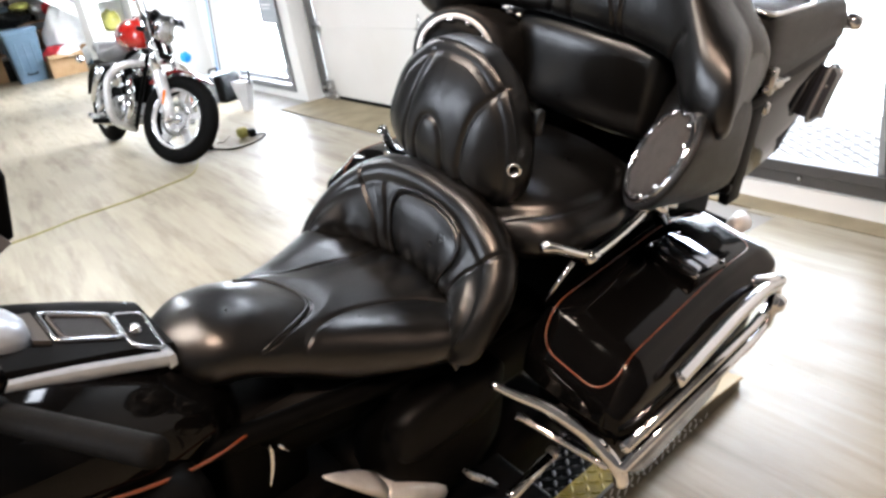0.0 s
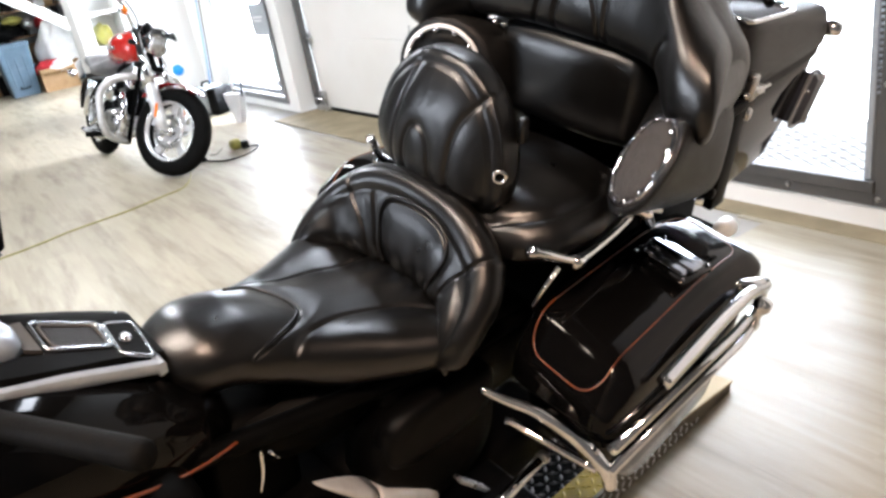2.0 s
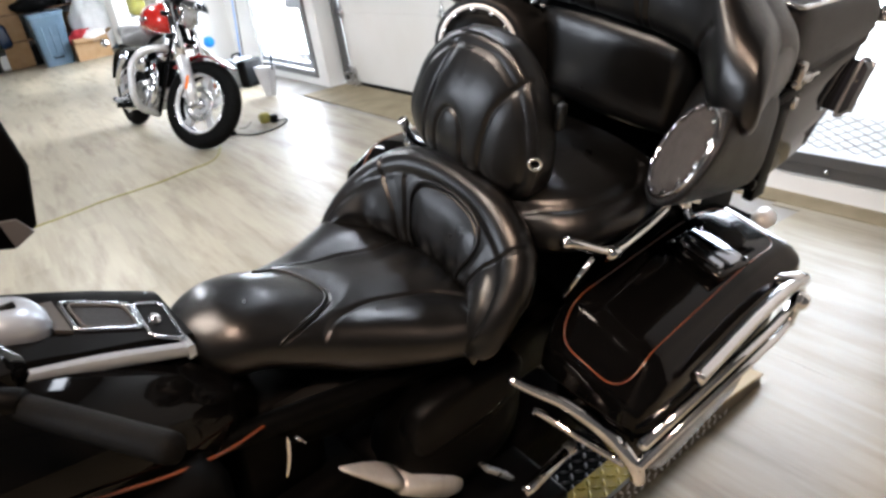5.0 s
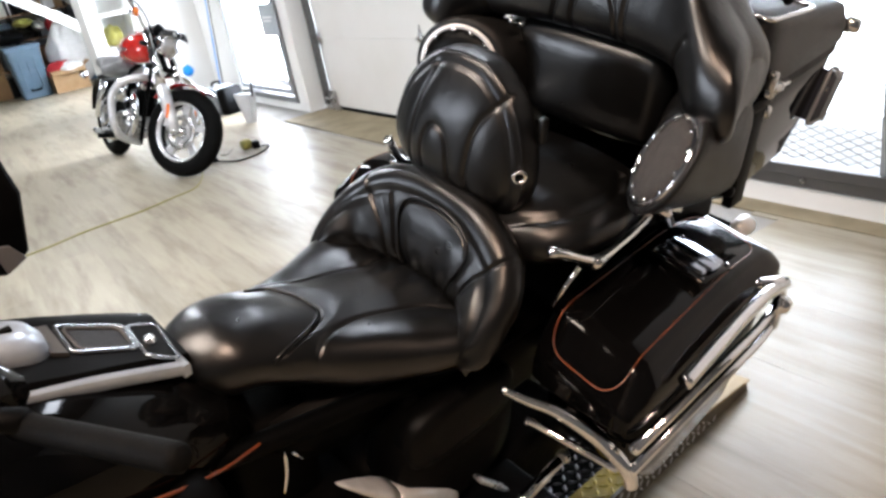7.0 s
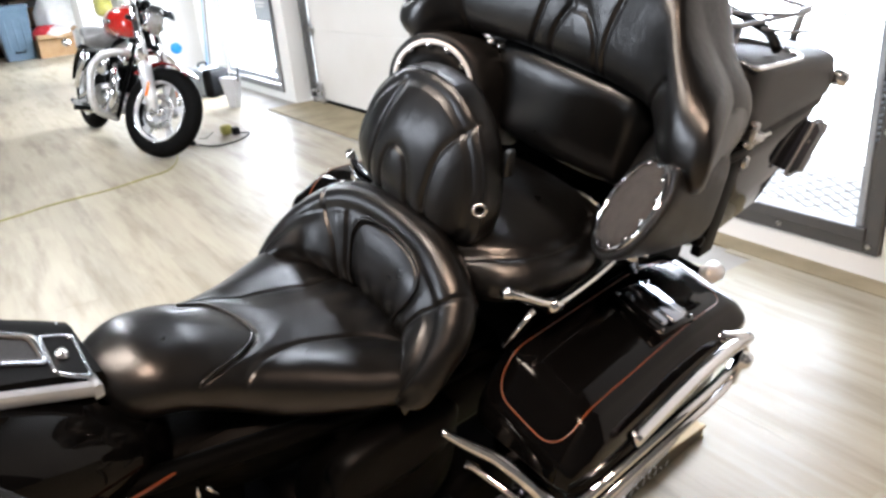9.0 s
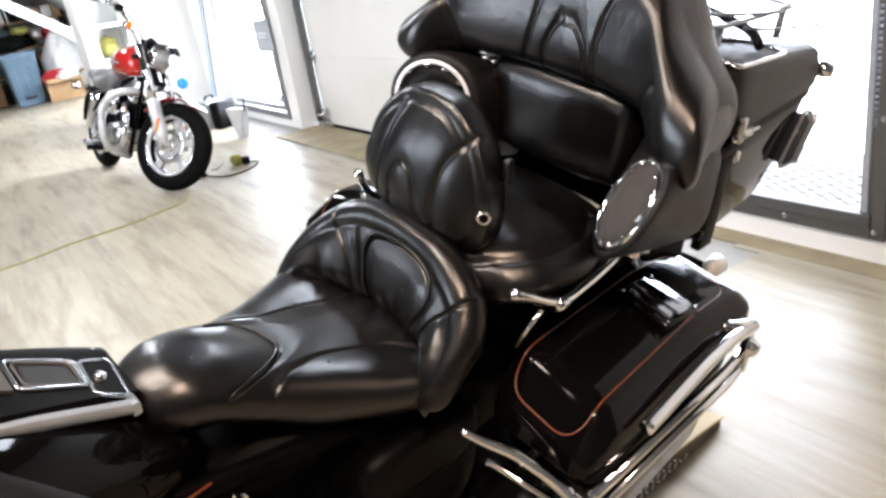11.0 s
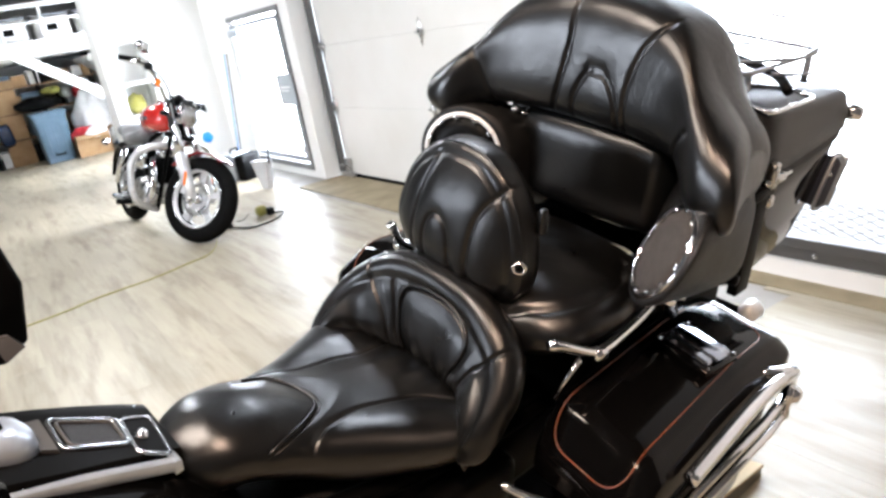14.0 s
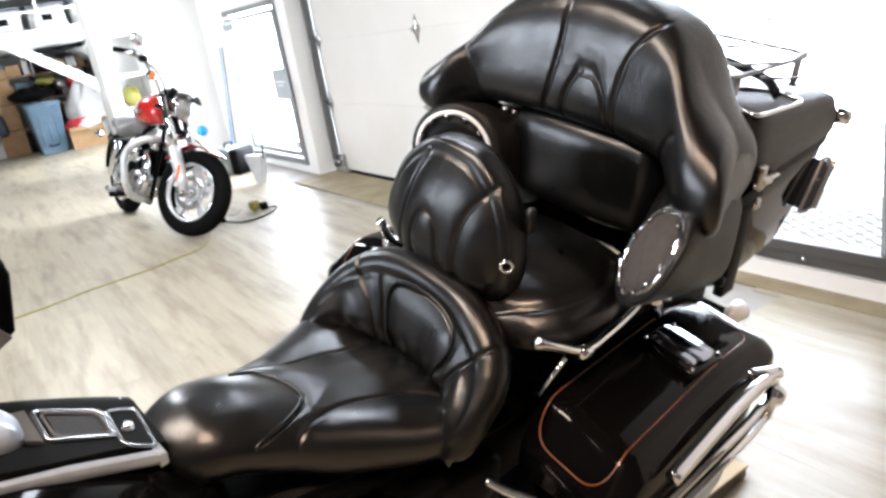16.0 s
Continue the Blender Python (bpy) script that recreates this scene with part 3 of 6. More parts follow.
# half width, crown height, shoulder height and thickness of the seat cushion along x, and its sideways offset
SW = [(-.832, .012), (-.825, .035), (-.805, .062), (-.77, .082), (-.72, .094), (-.66, .108), (-.60, .134), (-.54, .164), (-.48, .194), (-.44, .208), (-.42, .200), (-.40, .180), (-.37, .13)]
SC = [(-.832, .785), (-.82, .800), (-.79, .817), (-.75, .827), (-.70, .823), (-.64, .804), (-.58, .781), (-.52, .763), (-.46, .749), (-.40, .741), (-.37, .735), (-.35, .705), (-.30, .64)]
SS = [(-.832, .78), (-.79, .798), (-.74, .810), (-.68, .800), (-.62, .784), (-.56, .774), (-.50, .772), (-.44, .770), (-.40, .758), (-.35, .715), (-.30, .65)]
ST = [(-.832, .015), (-.80, .022), (-.74, .036), (-.68, .050), (-.60, .060), (-.5, .058), (-.44, .052), (-.3, .04)]
SO = [(-.832, -.004), (-.70, -.012), (-.60, -.018), (-.48, -.026), (-.30, -.033)]


def cushion_z(x, y):
    w, c, s, t = lerp_table(SW, x), lerp_table(SC, x), lerp_table(SS, x), lerp_table(ST, x)
    v = min(1.0, abs(y - lerp_table(SO, x)) / w)
    return c + (s - c) * v * v - t + t * (1 - v ** 2.7) ** (1 / 2.7)


# the crease where the back rises, and the ridge of its rolled rim (half, mirrored)
CREASE = [(-.370, 0, .738), (-.371, .04, .738), (-.383, .08, .741), (-.395, .115, .750), (-.411, .14, .756), (-.432, .165, .749), (-.452, .185, .728), (-.470, .199, .694)]
RIDGE = [(-.335, 0, .908), (-.336, .05, .905), (-.341, .10, .895), (-.350, .145, .872), (-.362, .185, .840), (-.384, .208, .808), (-.414, .216, .778), (-.444, .214, .748), (-.464, .206, .720)]
SEAT_MID = -.035


def mirrored(half, n):
    """Even steps along a half curve and its mirror, from +y to -y."""
    P = [Vector(p) for p in spline([tuple(p) for p in half[::-1]] + [(x, -y, z) for x, y, z in half[1:]], 12)]
    L = [0.0]
    for a, b in zip(P, P[1:]):
        L.append(L[-1] + (b - a).length)
    out, k = [], 0
    for i in range(n):
        s = L[-1] * i / (n - 1)
        while k < len(P) - 2 and L[k + 1] < s:
            k += 1
        out.append(P[k].lerp(P[k + 1], (s - L[k]) / max(1e-9, L[k + 1] - L[k])))
    return out


def back_grid(nu=150, nv=90):
    """Points, inward normals and the (u, v) of the seat's back; v 0 to 1 is the padded face, beyond it the rolled rim and the rear."""
    A, R = mirrored(CREASE, nu), mirrored(RIDGE, nu)
    mid = Vector((0, SEAT_MID, 0))
    P, N, U, V = [], [], [], []
    for i in range(nu):
        a, r = A[i], R[i]
        e = r - a
        h = e.length
        e.normalize()
        tg = (R[min(i + 1, nu - 1)] - R[max(i - 1, 0)]).normalized()
        n = tg.cross(e).normalized()
        if n.dot(Vector((-.52, 0, .95)) - a) < 0:
            n = -n
        e = (e - n * e.dot(n)).normalized()
        k1, k2 = min(1.0, .35 + h / .14), min(1.0, h / .10)
        f = max(.006, h - .048 * min(1.0, .35 + h / .14))
        q = min(1.0, h / .09)
        sec = [(-.03 * k2, -.03 * k2, 0), (-.004 * k2, -.006 * k2, 0), (.06 * f, .003, 0), (.3 * f, .012 * q, 0), (.6 * f, .013 * q, 0), (.85 * f, .012 * q, 0), (f, .010 * q, 0)]
        side = min(1.0, max(0.0, (-r.y - .05) / .12))
        ce, cn, rr = h - (.021 - .007 * side) * k1, -(.017 + .005 * side) * k1, (.029 + .0065 * side) * k1
        for g in (120, 90, 60, 30, 0, -35, -70, -110):
            sec.append((ce + rr * math.cos(radians(g)), cn + rr * math.sin(radians(g)), 0))
        sec += [(.5 * h - .02 * k2, -.062 * k2, 0), (-.04 * k2, -.07 * k2, 0)]
        S = spline(sec, 8)
        close = math.sin(math.pi / 2 * min(1.0, min(i, nu - 1 - i) / (.035 * nu)))
        for j in range(nv):
            k = j / (nv - 1) * (len(S) - 1)
            k0 = min(int(k), len(S) - 2)
            p = S[k0].lerp(S[k0 + 1], k - k0)
            p = Vector((.5 * h + (p.x - .5 * h) * close, p.y * close))
            P.append(tuple(a + mid + e * p.x + n * p.y))
            N.append(tuple(n))
            U.append(i / (nu - 1))
            V.append(p.x / f if k <= 48 else 1 + (k - 48) / 64)
    return np.array(P), np.array(N), np.array(U), np.array(V)


SEAT_LINES = [
    [(-.37, .045), (-.387, .043), (-.439, .040), (-.494, .048), (-.562, .048), (-.597, .058), (-.644, .065)],
    [(-.38, -.165), (-.397, -.155), (-.45, -.112), (-.528, -.092), (-.579, -.095), (-.626, -.108), (-.655, -.125)],
    [(-.66, .046), (-.628, .040), (-.612, .020), (-.597, -.010), (-.593, -.046), (-.605, -.068), (-.635, -.086), (-.671, -.097), (-.705, -.104)]]
# seams of the back, across (0 to 1) and up the padded face (0 to 1)
BACK_SEAMS = [
    [(.430, .02), (.419, .30), (.414, .66), (.424, .92), (.455, 1.04), (.52, 1.09), (.575, 1.09), (.63, 1.06), (.668, .98), (.686, .8), (.684, .5), (.662, .15), (.655, -.02)],
    [(.359, .02), (.357, .40), (.332, .75), (.305, 1.06), (.285, 1.45)],
    [(.402, .02), (.395, .62), (.380, 1.05)],
    [(.735, .02), (.738, .45), (.748, .9), (.766, 1.25), (.782, 1.7), (.79, 1.95)]]


def smooth_lines(lines):
    return [[tuple(v)[:2] for v in spline([(a, b, 0) for a, b in ln], 4)] for ln in lines]


def rider_cushion():
    nu, nv = 300, 190
    X = np.zeros((nu, nv)); Y = X.copy(); Z = X.copy()
    for i in range(nu):
        x = -.832 + .462 * (1 - math.cos(math.pi / 2 * i / (nu - 1)))
        w = lerp_table(SW, x)
        for j in range(nv):
            y = lerp_table(SO, x) + w * math.sin((j / (nv - 1) - 0.5) * math.pi)
            X[i, j], Y[i, j], Z[i, j] = x, y, cushion_z(x, y)
    d = near_line(smooth_lines(SEAT_LINES), X, Y)
    inner = 1 - np.abs(np.sin((np.arange(nv) / (nv - 1) - 0.5) * math.pi))[None, :] ** 10
    Z += (-0.0052 * np.exp(-(d / 0.0032) ** 2) + 0.006 * (1 - np.exp(-(d / 0.035) ** 2))) * inner
    # slack folds running from the crease
    Z += 0.0012 * np.exp(-((X + 0.40) / 0.05) ** 2) * np.sin(Y * 120 + 9 * X)
    vs = [tuple(a) for a in np.stack([X, Y, Z], -1).reshape(-1, 3)]
    fs = grid_faces(nu, nv)
    n0 = len(vs)
    edge = [i * nv for i in range(nu)] + [(nu - 1) * nv + j for j in range(1, nv)] + [i * nv + nv - 1 for i in range(nu - 2, -1, -1)] + [j for j in range(nv - 2, 0, -1)]
    for dz, sh in ((-0.010, 0.992), (-0.025, 0.955), (-0.038, 0.86)):
        for k in edge:
            x, y, z = vs[k]
            o = lerp_table(SO, x)
            vs.append((-.54 + (x + .54) * (1 - (1 - sh) * 0.5), o + (y - o) * sh, z + dz))
    m = len(edge)
    for r in range(3):
        for k in range(m):
            l = (k + 1) % m
            a = edge[k] if r == 0 else n0 + (r - 1) * m + k
            b = edge[l] if r == 0 else n0 + (r - 1) * m + l
            fs.append((a, n0 + r * m + k, n0 + r * m + l, b))
    return vs, fs


def outward(data):
    """The same mesh with all its faces turned to one side."""
    bm = bmesh.new()
    vs = [bm.verts.new(v) for v in data[0]]
    for f in data[1]:
        bm.faces.new([vs[i] for i in f])
    bmesh.ops.recalc_face_normals(bm, faces=bm.faces[:])
    return bm


def rider_back(nu=340, nv=170):
    P, N, U, V = back_grid(nu, nv)
    face = np.clip((2.0 - V) / .15, 0, 1)
    # lengths along the face, so that the seams keep one width
    d = near_line([[(a * .62, b * .11) for a, b in ln] for ln in smooth_lines(BACK_SEAMS)], U * .62, V * .11)
    off = (-0.0050 * np.exp(-(d / 0.0030) ** 2) + 0.004 * (1 - np.exp(-(d / 0.022) ** 2)) * np.clip((1.25 - V) / .3, 0, 1)) * face
    off += 0.0014 * np.sin(U * 95 + 3 * V) * np.exp(-(V / .35) ** 2) * face
    P = P + N * off[:, None]
    return [tuple(p) for p in P], grid_faces(nu, nv)


def puff(stations, axis, n=64, e=0.62, lines=(), plane=(0, 2), depth=0.008, width=0.006, sub=5, front=None):
    """A cushion skinned over super-elliptic stations (pos, ca, cb, ha, hb), rounded at both ends. axis: 0 x, 1 y, 2 z."""
    tabs = [[(s[0], s[k]) for s in stations] for k in range(1, 5)]
    p0, p1 = stations[0][0], stations[-1][0]
    N = (len(stations) - 1) * sub * 3
    rings = []
    for i in range(N + 1):
        p = (p0 + p1) / 2 - (p1 - p0) / 2 * math.cos(math.pi * i / N)
        ca, cb, ha, hb = [lerp_table(t, p) for t in tabs]
        q = super_ring(ca, cb, ha, hb, n, e)
        rings.append([(p, a, b) if axis == 1 - 1 else ((a, p, b) if axis == 1 else (a, b, p)) for a, b in q])
    V = np.array(rings, float)
    if lines:
        d = near_line(lines, V[..., plane[0]], V[..., plane[1]])
        cen = V.mean(axis=1, keepdims=True)
        g = np.exp(-(d / width) ** 2)
        fm = np.ones_like(g) if front is None else front(V)
        k = 3 - plane[0] - plane[1]
        V[..., k] += (depth * g + depth * 0.15 * np.exp(-(d / (width * 3.2)) ** 2)) * fm
    return loft([[tuple(v) for v in r] for r in V])


seat = part("rider_seat", outward(rider_cushion()), LEATHER, bike, "black stitched leather bucket seat")
part("seat_back", rider_back(), LEATHER, seat, "padded rolled back of the bucket seat")
# seam cords that catch the light
part("piping", tube([(x - .004, y, cushion_z(x - .004, y) + .001) for x, y in smooth_lines([SEAT_LINES[2]])[0]], 0.0028, 8), LEATHER, seat)
BP, BN, BU, BV = back_grid(260, 120)
cord = []
for a, b in smooth_lines([BACK_SEAMS[0]])[0]:
    k = int(np.argmin((BU - a) ** 2 * 30 + (BV - b - .06 * (b > .5)) ** 2))
    cord.append(tuple(BP[k] + BN[k] * .0015))
part("piping", tube([v for v in spline(cord[::3], 3)], 0.0032, 8), LEATHER, seat)
part("seat_base", loft([[(x, y, z) for x, y in super_ring(-.52, -.02, .23 * s, .12 * s, 40, .7)] for z, s in ((.56, .9), (.60, 1), (.64, 1.0), (.655, .96))]), ENGINE, bike)

# rider's backrest
def pillow(outline, mid, n, rows, lines, depth, width, puffed=.3):
    """A pad over a star-shaped outline (y, z), facing -x. rows: (share of the outline, x), from the middle of the front round to the back."""
    O = spline([(a, b, 0) for a, b in outline + outline[:1]], 12)[:-1]
    L = [0.0]
    for q, w in zip(O, O[1:] + O[:1]):
        L.append(L[-1] + (w - q).length)
    E, k = [], 0
    for i in range(n):
        t = L[-1] * i / n
        while L[k + 1] < t:
            k += 1
        E.append(O[k].lerp(O[(k + 1) % len(O)], (t - L[k]) / (L[k + 1] - L[k])))
    V = np.zeros((len(rows), n, 3))
    for i, (r, x) in enumerate(rows):
        for j, q in enumerate(E):
            V[i, j] = (x, mid[0] + (q.x - mid[0]) * r, mid[1] + (q.y - mid[1]) * r)
    d = near_line(lines, V[..., 1], V[..., 2])
    m = max(range(len(rows)), key=lambda i: rows[i][0])
    f = (np.arange(len(rows)) < m)[:, None] * 1.0
    V[..., 0] += (depth * np.exp(-(d / width) ** 2) - depth * puffed * (1 - np.exp(-(d / (width * 4)) ** 2))) * f
    return V


def dome(front, edge, back, r_edge=.9, k=22):
    """Rows for pillow(): a domed front, a rounded rim with its side band and a flat back."""
    rows = [(.02 + (r_edge - .02) * i / k, front + (edge - front) * (i / k) ** 2.4) for i in range(k + 1)]
    for i in range(1, 9):
        a = math.pi / 2 * i / 8
        rows.append((r_edge + (1 - r_edge) * math.sin(a), edge + (edge - front) * .25 + .016 * (1 - math.cos(a))))
    x1 = rows[-1][1]
    rows += [(1.0, x1 + (back - x1) * .33), (.999, x1 + (back - x1) * .66), (.985, back - .004), (.95, back), (.05, back + .003)]
    return rows


REST_MID = -.030
REST = [(0, 1.114), (.05, 1.106), (.092, 1.076), (.122, 1.036), (.140, .988), (.147, .940), (.143, .905), (.125, .882), (.08, .872), (0, .868)]
REST_FAR = [*REST[:5], (.147, .956), (.139, .926), (.112, .897), (.07, .880), (.03, .870), (0, .868)]
rest_outline = [(REST_MID + y, z) for y, z in REST_FAR] + [(REST_MID - y * 1.05, z) for y, z in REST[-2:0:-1]]
BACK_LINES = [[(.054, .86), (.050, .906), (.042, .976), (.026, 1.036), (.010, 1.085)], [(-.088, .86), (-.089, .906), (-.092, .976), (-.104, 1.026), (-.138, 1.070), (-.17, 1.088)],
              [(.016, .86), (.014, .916), (.012, .961), (0, .990), (-.018, .998), (-.036, .988), (-.048, .961), (-.051, .916), (-.052, .86)]]
V = pillow(rest_outline, (REST_MID, .965), 220, dome(-.322, -.296, -.236, .84, 60), smooth_lines(BACK_LINES), .0045, .0036, .5)
V[..., 0] += .12 * (V[..., 2] - .956)
br = part("rider_backrest", loft([[tuple(v) for v in r] for r in V]), LEATHER, bike, "black leather rider backrest pad")
for k in (66, 72):
    part("side_seam", tube([tuple(v) for v in V[k][::2]], .0017, 6, True), LEATHER, br)
snap = part("snap", torus(.0095, .003, 24, 8, pose(-.290, -.183, .957, 90, 0, -50)), CHROME, br, "chrome ring snap")
part("snap_button", lathe([(0, .003), (.005, .002), (.008, 0)], 16, pose(-.289, -.182, .957, 90, 0, -50)), DARK, snap)
part("backrest_post", tube([(-.25, REST_MID, .70), (-.25, REST_MID, .90)], .02, 10), ENGINE, bike)
part("flap", box(-.245, -.229, -.186, -.174, .998, 1.040, .003), LEATHER, br)

# passenger seat
part("passenger_seat", puff([(-.245, 0, .775, .12, .025), (-.232, -.004, .778, .165, .045), (-.205, -.01, .782, .195, .062), (-.14, -.015, .786, .220, .074), (-.06, -.015, .783, .226, .074), (.02, 0, .775, .224, .07), (.10, 0, .77, .20, .06)], 0, 140, 0.92,
     smooth_lines([[(-.24, -.06), (-.22, -.13), (-.15, -.19), (-.03, -.195), (.06, -.15)], [(-.24, .05), (-.22, .12), (-.15, .175), (-.03, .18), (.06, .15)]]), (0, 1), -0.008, 0.006, 6, lambda V: (V[..., 2] > .79).astype(float)), LEATHER, bike, "black leather passenger seat")
# lumbar cushion and wrap-around passenger backrest
TAIL_MID = -.058


def slices(rows, n, count, e, lines=(), depth=.01, width=.005, bend=.02):
    """A cushion cut in slices across: rows (offset from the middle, front x, back x, bottom z, top z), mirrored, its ends rounded to the radius bend."""
    full = [(-r[0], *r[1:]) for r in rows[:0:-1]] + list(rows)
    tabs = [[(r[0], r[k]) for r in full] for k in range(1, 5)]
    y0, y1 = full[0][0], full[-1][0]
    V = np.zeros((count + 1, n, 3))
    Y = [(y0 + y1) / 2 - (y1 - y0) / 2 * math.cos(math.pi * i / count) for i in range(count + 1)]
    fine = np.linspace(y0, y1, 400)
    bell = np.exp(-np.linspace(-2, 2, 25) ** 2)
    soft = [np.convolve(np.pad([lerp_table(t, y) for y in fine], 12, mode='edge'), bell / bell.sum(), 'valid') for t in tabs]
    for i, y in enumerate(Y):
        xf, xb, zb, zt = [float(np.interp(y, fine, q)) for q in soft]
        k = max(0.0, (abs(y) - y1 + bend) / bend)
        k = bend * (1 - (1 - min(1.0, k) ** 2.2) ** (1 / 2.2))
        xf, xb, zb, zt = xf + k, xb - k, zb + k, zt - k
        g = e + .28 * min(1.0, max(0.0, (abs(y) - .20) / .07))
        for k in range(n):
            a = 2 * math.pi * k / n
            V[i, k] = ((xf + xb) / 2 - (xb - xf) / 2 * sup(math.cos(a), g), TAIL_MID + y, (zb + zt) / 2 + (zt - zb) / 2 * sup(math.sin(a), g))
    if lines:
        d = near_line(lines, V[..., 1], V[..., 2])
        c = np.array([(lerp_table(tabs[0], y) + lerp_table(tabs[1], y)) / 2 for y in V[:, 0, 1] - TAIL_MID])[:, None]
        f = np.clip((c - V[..., 0]) / .05, 0, 1)
        V[..., 0] += (depth * np.exp(-(d / width) ** 2) - depth * .35 * (1 - np.exp(-(d / .03) ** 2)) * np.exp(-(d / .1) ** 2)) * f
    return V


LUMBAR = [(0, .008, .12, .900, 1.088), (.09, .010, .12, .902, 1.087), (.14, .014, .12, .906, 1.083), (.176, .020, .12, .912, 1.076)]
V = slices(LUMBAR, 120, 90, .54, bend=.04)
V[..., 0] += .0016 * np.sin(V[..., 1] * 90 + 5 * V[..., 2]) * np.exp(-((V[..., 1] + .2) / .07) ** 2)
part("lumbar_cushion", loft([[tuple(v) for v in r] for r in V]), LEATHER, bike, "black leather lower back cushion")
WRAP = [(0, -.014, .14, 1.085, 1.322), (.05, -.015, .14, 1.085, 1.320), (.10, -.018, .14, 1.085, 1.311), (.15, -.024, .14, 1.083, 1.294), (.19, -.034, .14, 1.078, 1.266), (.212, -.046, .14, 1.068, 1.238),
        (.228, -.062, .14, 1.046, 1.214), (.242, -.077, .14, 1.018, 1.198), (.262, -.088, .14, 1.002, 1.180), (.285, -.090, .14, .994, 1.160), (.312, -.088, .14, .990, 1.140)]
PAD_LINES = [[(-.030, 1.345), (-.022, 1.313), (-.020, 1.28), (-.021, 1.223), (-.005, 1.14), (.011, 1.09), (.013, 1.06)], [(-.235, 1.32), (-.212, 1.295), (-.176, 1.255), (-.157, 1.206), (-.149, 1.152), (-.155, 1.06)],
             [(-.037, 1.06), (-.039, 1.123), (-.049, 1.157), (-.066, 1.186), (-.082, 1.192), (-.104, 1.185), (-.121, 1.162), (-.132, 1.13), (-.137, 1.06)],
             [(-.262, 1.02), (-.262, 1.09), (-.270, 1.125), (-.284, 1.150)], [(.130, 1.02), (.137, 1.10), (.151, 1.15), (.17, 1.19), (.20, 1.22)]]
V = slices(WRAP, 260, 330, .58, smooth_lines(PAD_LINES), .0068, .0034, .030)
V[..., 0] += .10 * np.clip(V[..., 2] - 1.10, -.1, .3)
# the arms spread forward, the far one more than the near one
rel = V[..., 1] - TAIL_MID
arm = np.clip((np.abs(rel) - .17) / .12, 0, 1) ** 1.5
V[..., 1] += np.where(rel < 0, -.050 * np.clip((.04 - V[..., 0]) / .12, 0, 1) + .010, .034) * arm
V[..., 2] += np.where(rel > 0, .014 - .28 * (V[..., 2] - 1.10), 0) * arm
tip = np.clip((rel - .24) / .075, 0, 1) ** 2
V[..., 2] -= .45 * tip * (V[..., 2] - 1.085)
V[..., 0] -= .35 * tip * (V[..., 0] - .0)
part("passenger_backrest", loft([[tuple(v) for v in r] for r in V]), LEATHER, bike, "black leather wrap-around passenger backrest")
part("backrest_stud", join(tube([(-.01, .075, 1.085), (-.03, .078, 1.088)], .005, 8), tube([(-.01, .055, 1.083), (-.026, .057, 1.086)], .004, 8)), SATIN, bike, "small steel studs")

# trunk behind the passenger
def trunk_ring(z, x0, x1, w0, w1, e=.26, n=88, drop=0.0):
    """A rounded oblong that narrows to the tail; drop lowers it towards the tail."""
    out = []
    for a, b in super_ring(0, 0, 1, 1, n, e):
        t = (a + 1) / 2
        out.append((x0 + (x1 - x0) * t, TAIL_MID + b * (w0 + (w1 - w0) * t), z - drop * t))
    return out


trunk = part("trunk_base", loft([trunk_ring(z, x0, x1, w0, w1) for z, x0, x1, w0, w1 in ((.782, .18, .42, .248, .22), (.788, .15, .455, .264, .236), (.806, .135, .485, .274, .246), (.88, .13, .54, .280, .254), (.96, .13, .572, .284, .258), (1.012, .13, .582, .286, .260), (1.014, .14, .572, .28, .256))]), GLOSS, bike, "gloss black trunk body")
lid = part("trunk_lid", loft([trunk_ring(z, x0, x1, w0, w1, .2, 96, dr) for z, x0, x1, w0, w1, dr in ((1.018, .13, .580, .287, .262, 0), (1.024, .125, .588, .290, .266, 0), (1.06, .125, .590, .290, .264, .01), (1.128, .127, .584, .286, .256, .048), (1.142, .13, .578, .282, .251, .054), (1.149, .138, .568, .274, .243, .056), (1.151, .19, .52, .21, .18, .05))]), VINYL, bike, "black grained trunk lid", autosmooth=40)
part("trim_band", loft([trunk_ring(z, .126, .586, .2895, .265) for z in (1.004, 1.022)], False), DARK, trunk)
LAMP_Y = TAIL_MID - .268
LAMP = ((.462, .872), (.497, .862), (.545, .958), (.508, .968))
lamp = part("tail_lamp", loft([[(.504 + (x - .504) * k, y, .915 + (z - .915) * k) for x, z in LAMP] for y, k in ((LAMP_Y + .02, 1), (LAMP_Y - .012, 1.02), (LAMP_Y - .022, .8))]), SMOKE, trunk, "smoked blue tail lamp", smooth=False)
part("lamp_bezel", tube(rounded([(.504 + (x - .504) * 1.16, LAMP_Y - .006, .915 + (z - .915) * 1.12) for x, z in LAMP], .012, 4, True), .0042, 8, True), GREYMETAL, lamp)
part("lamp_fin", moved(box(-.006, .006, -.012, .012, -.055, .055, .003), pose(.545, LAMP_Y - .004, .905, 0, 27, 0)), GREYMETAL, lamp)
part("lamp_bar", tube([(.49, LAMP_Y - .012, .935), (.60, LAMP_Y - .004, .925)], .005, 8), CHROME, lamp)
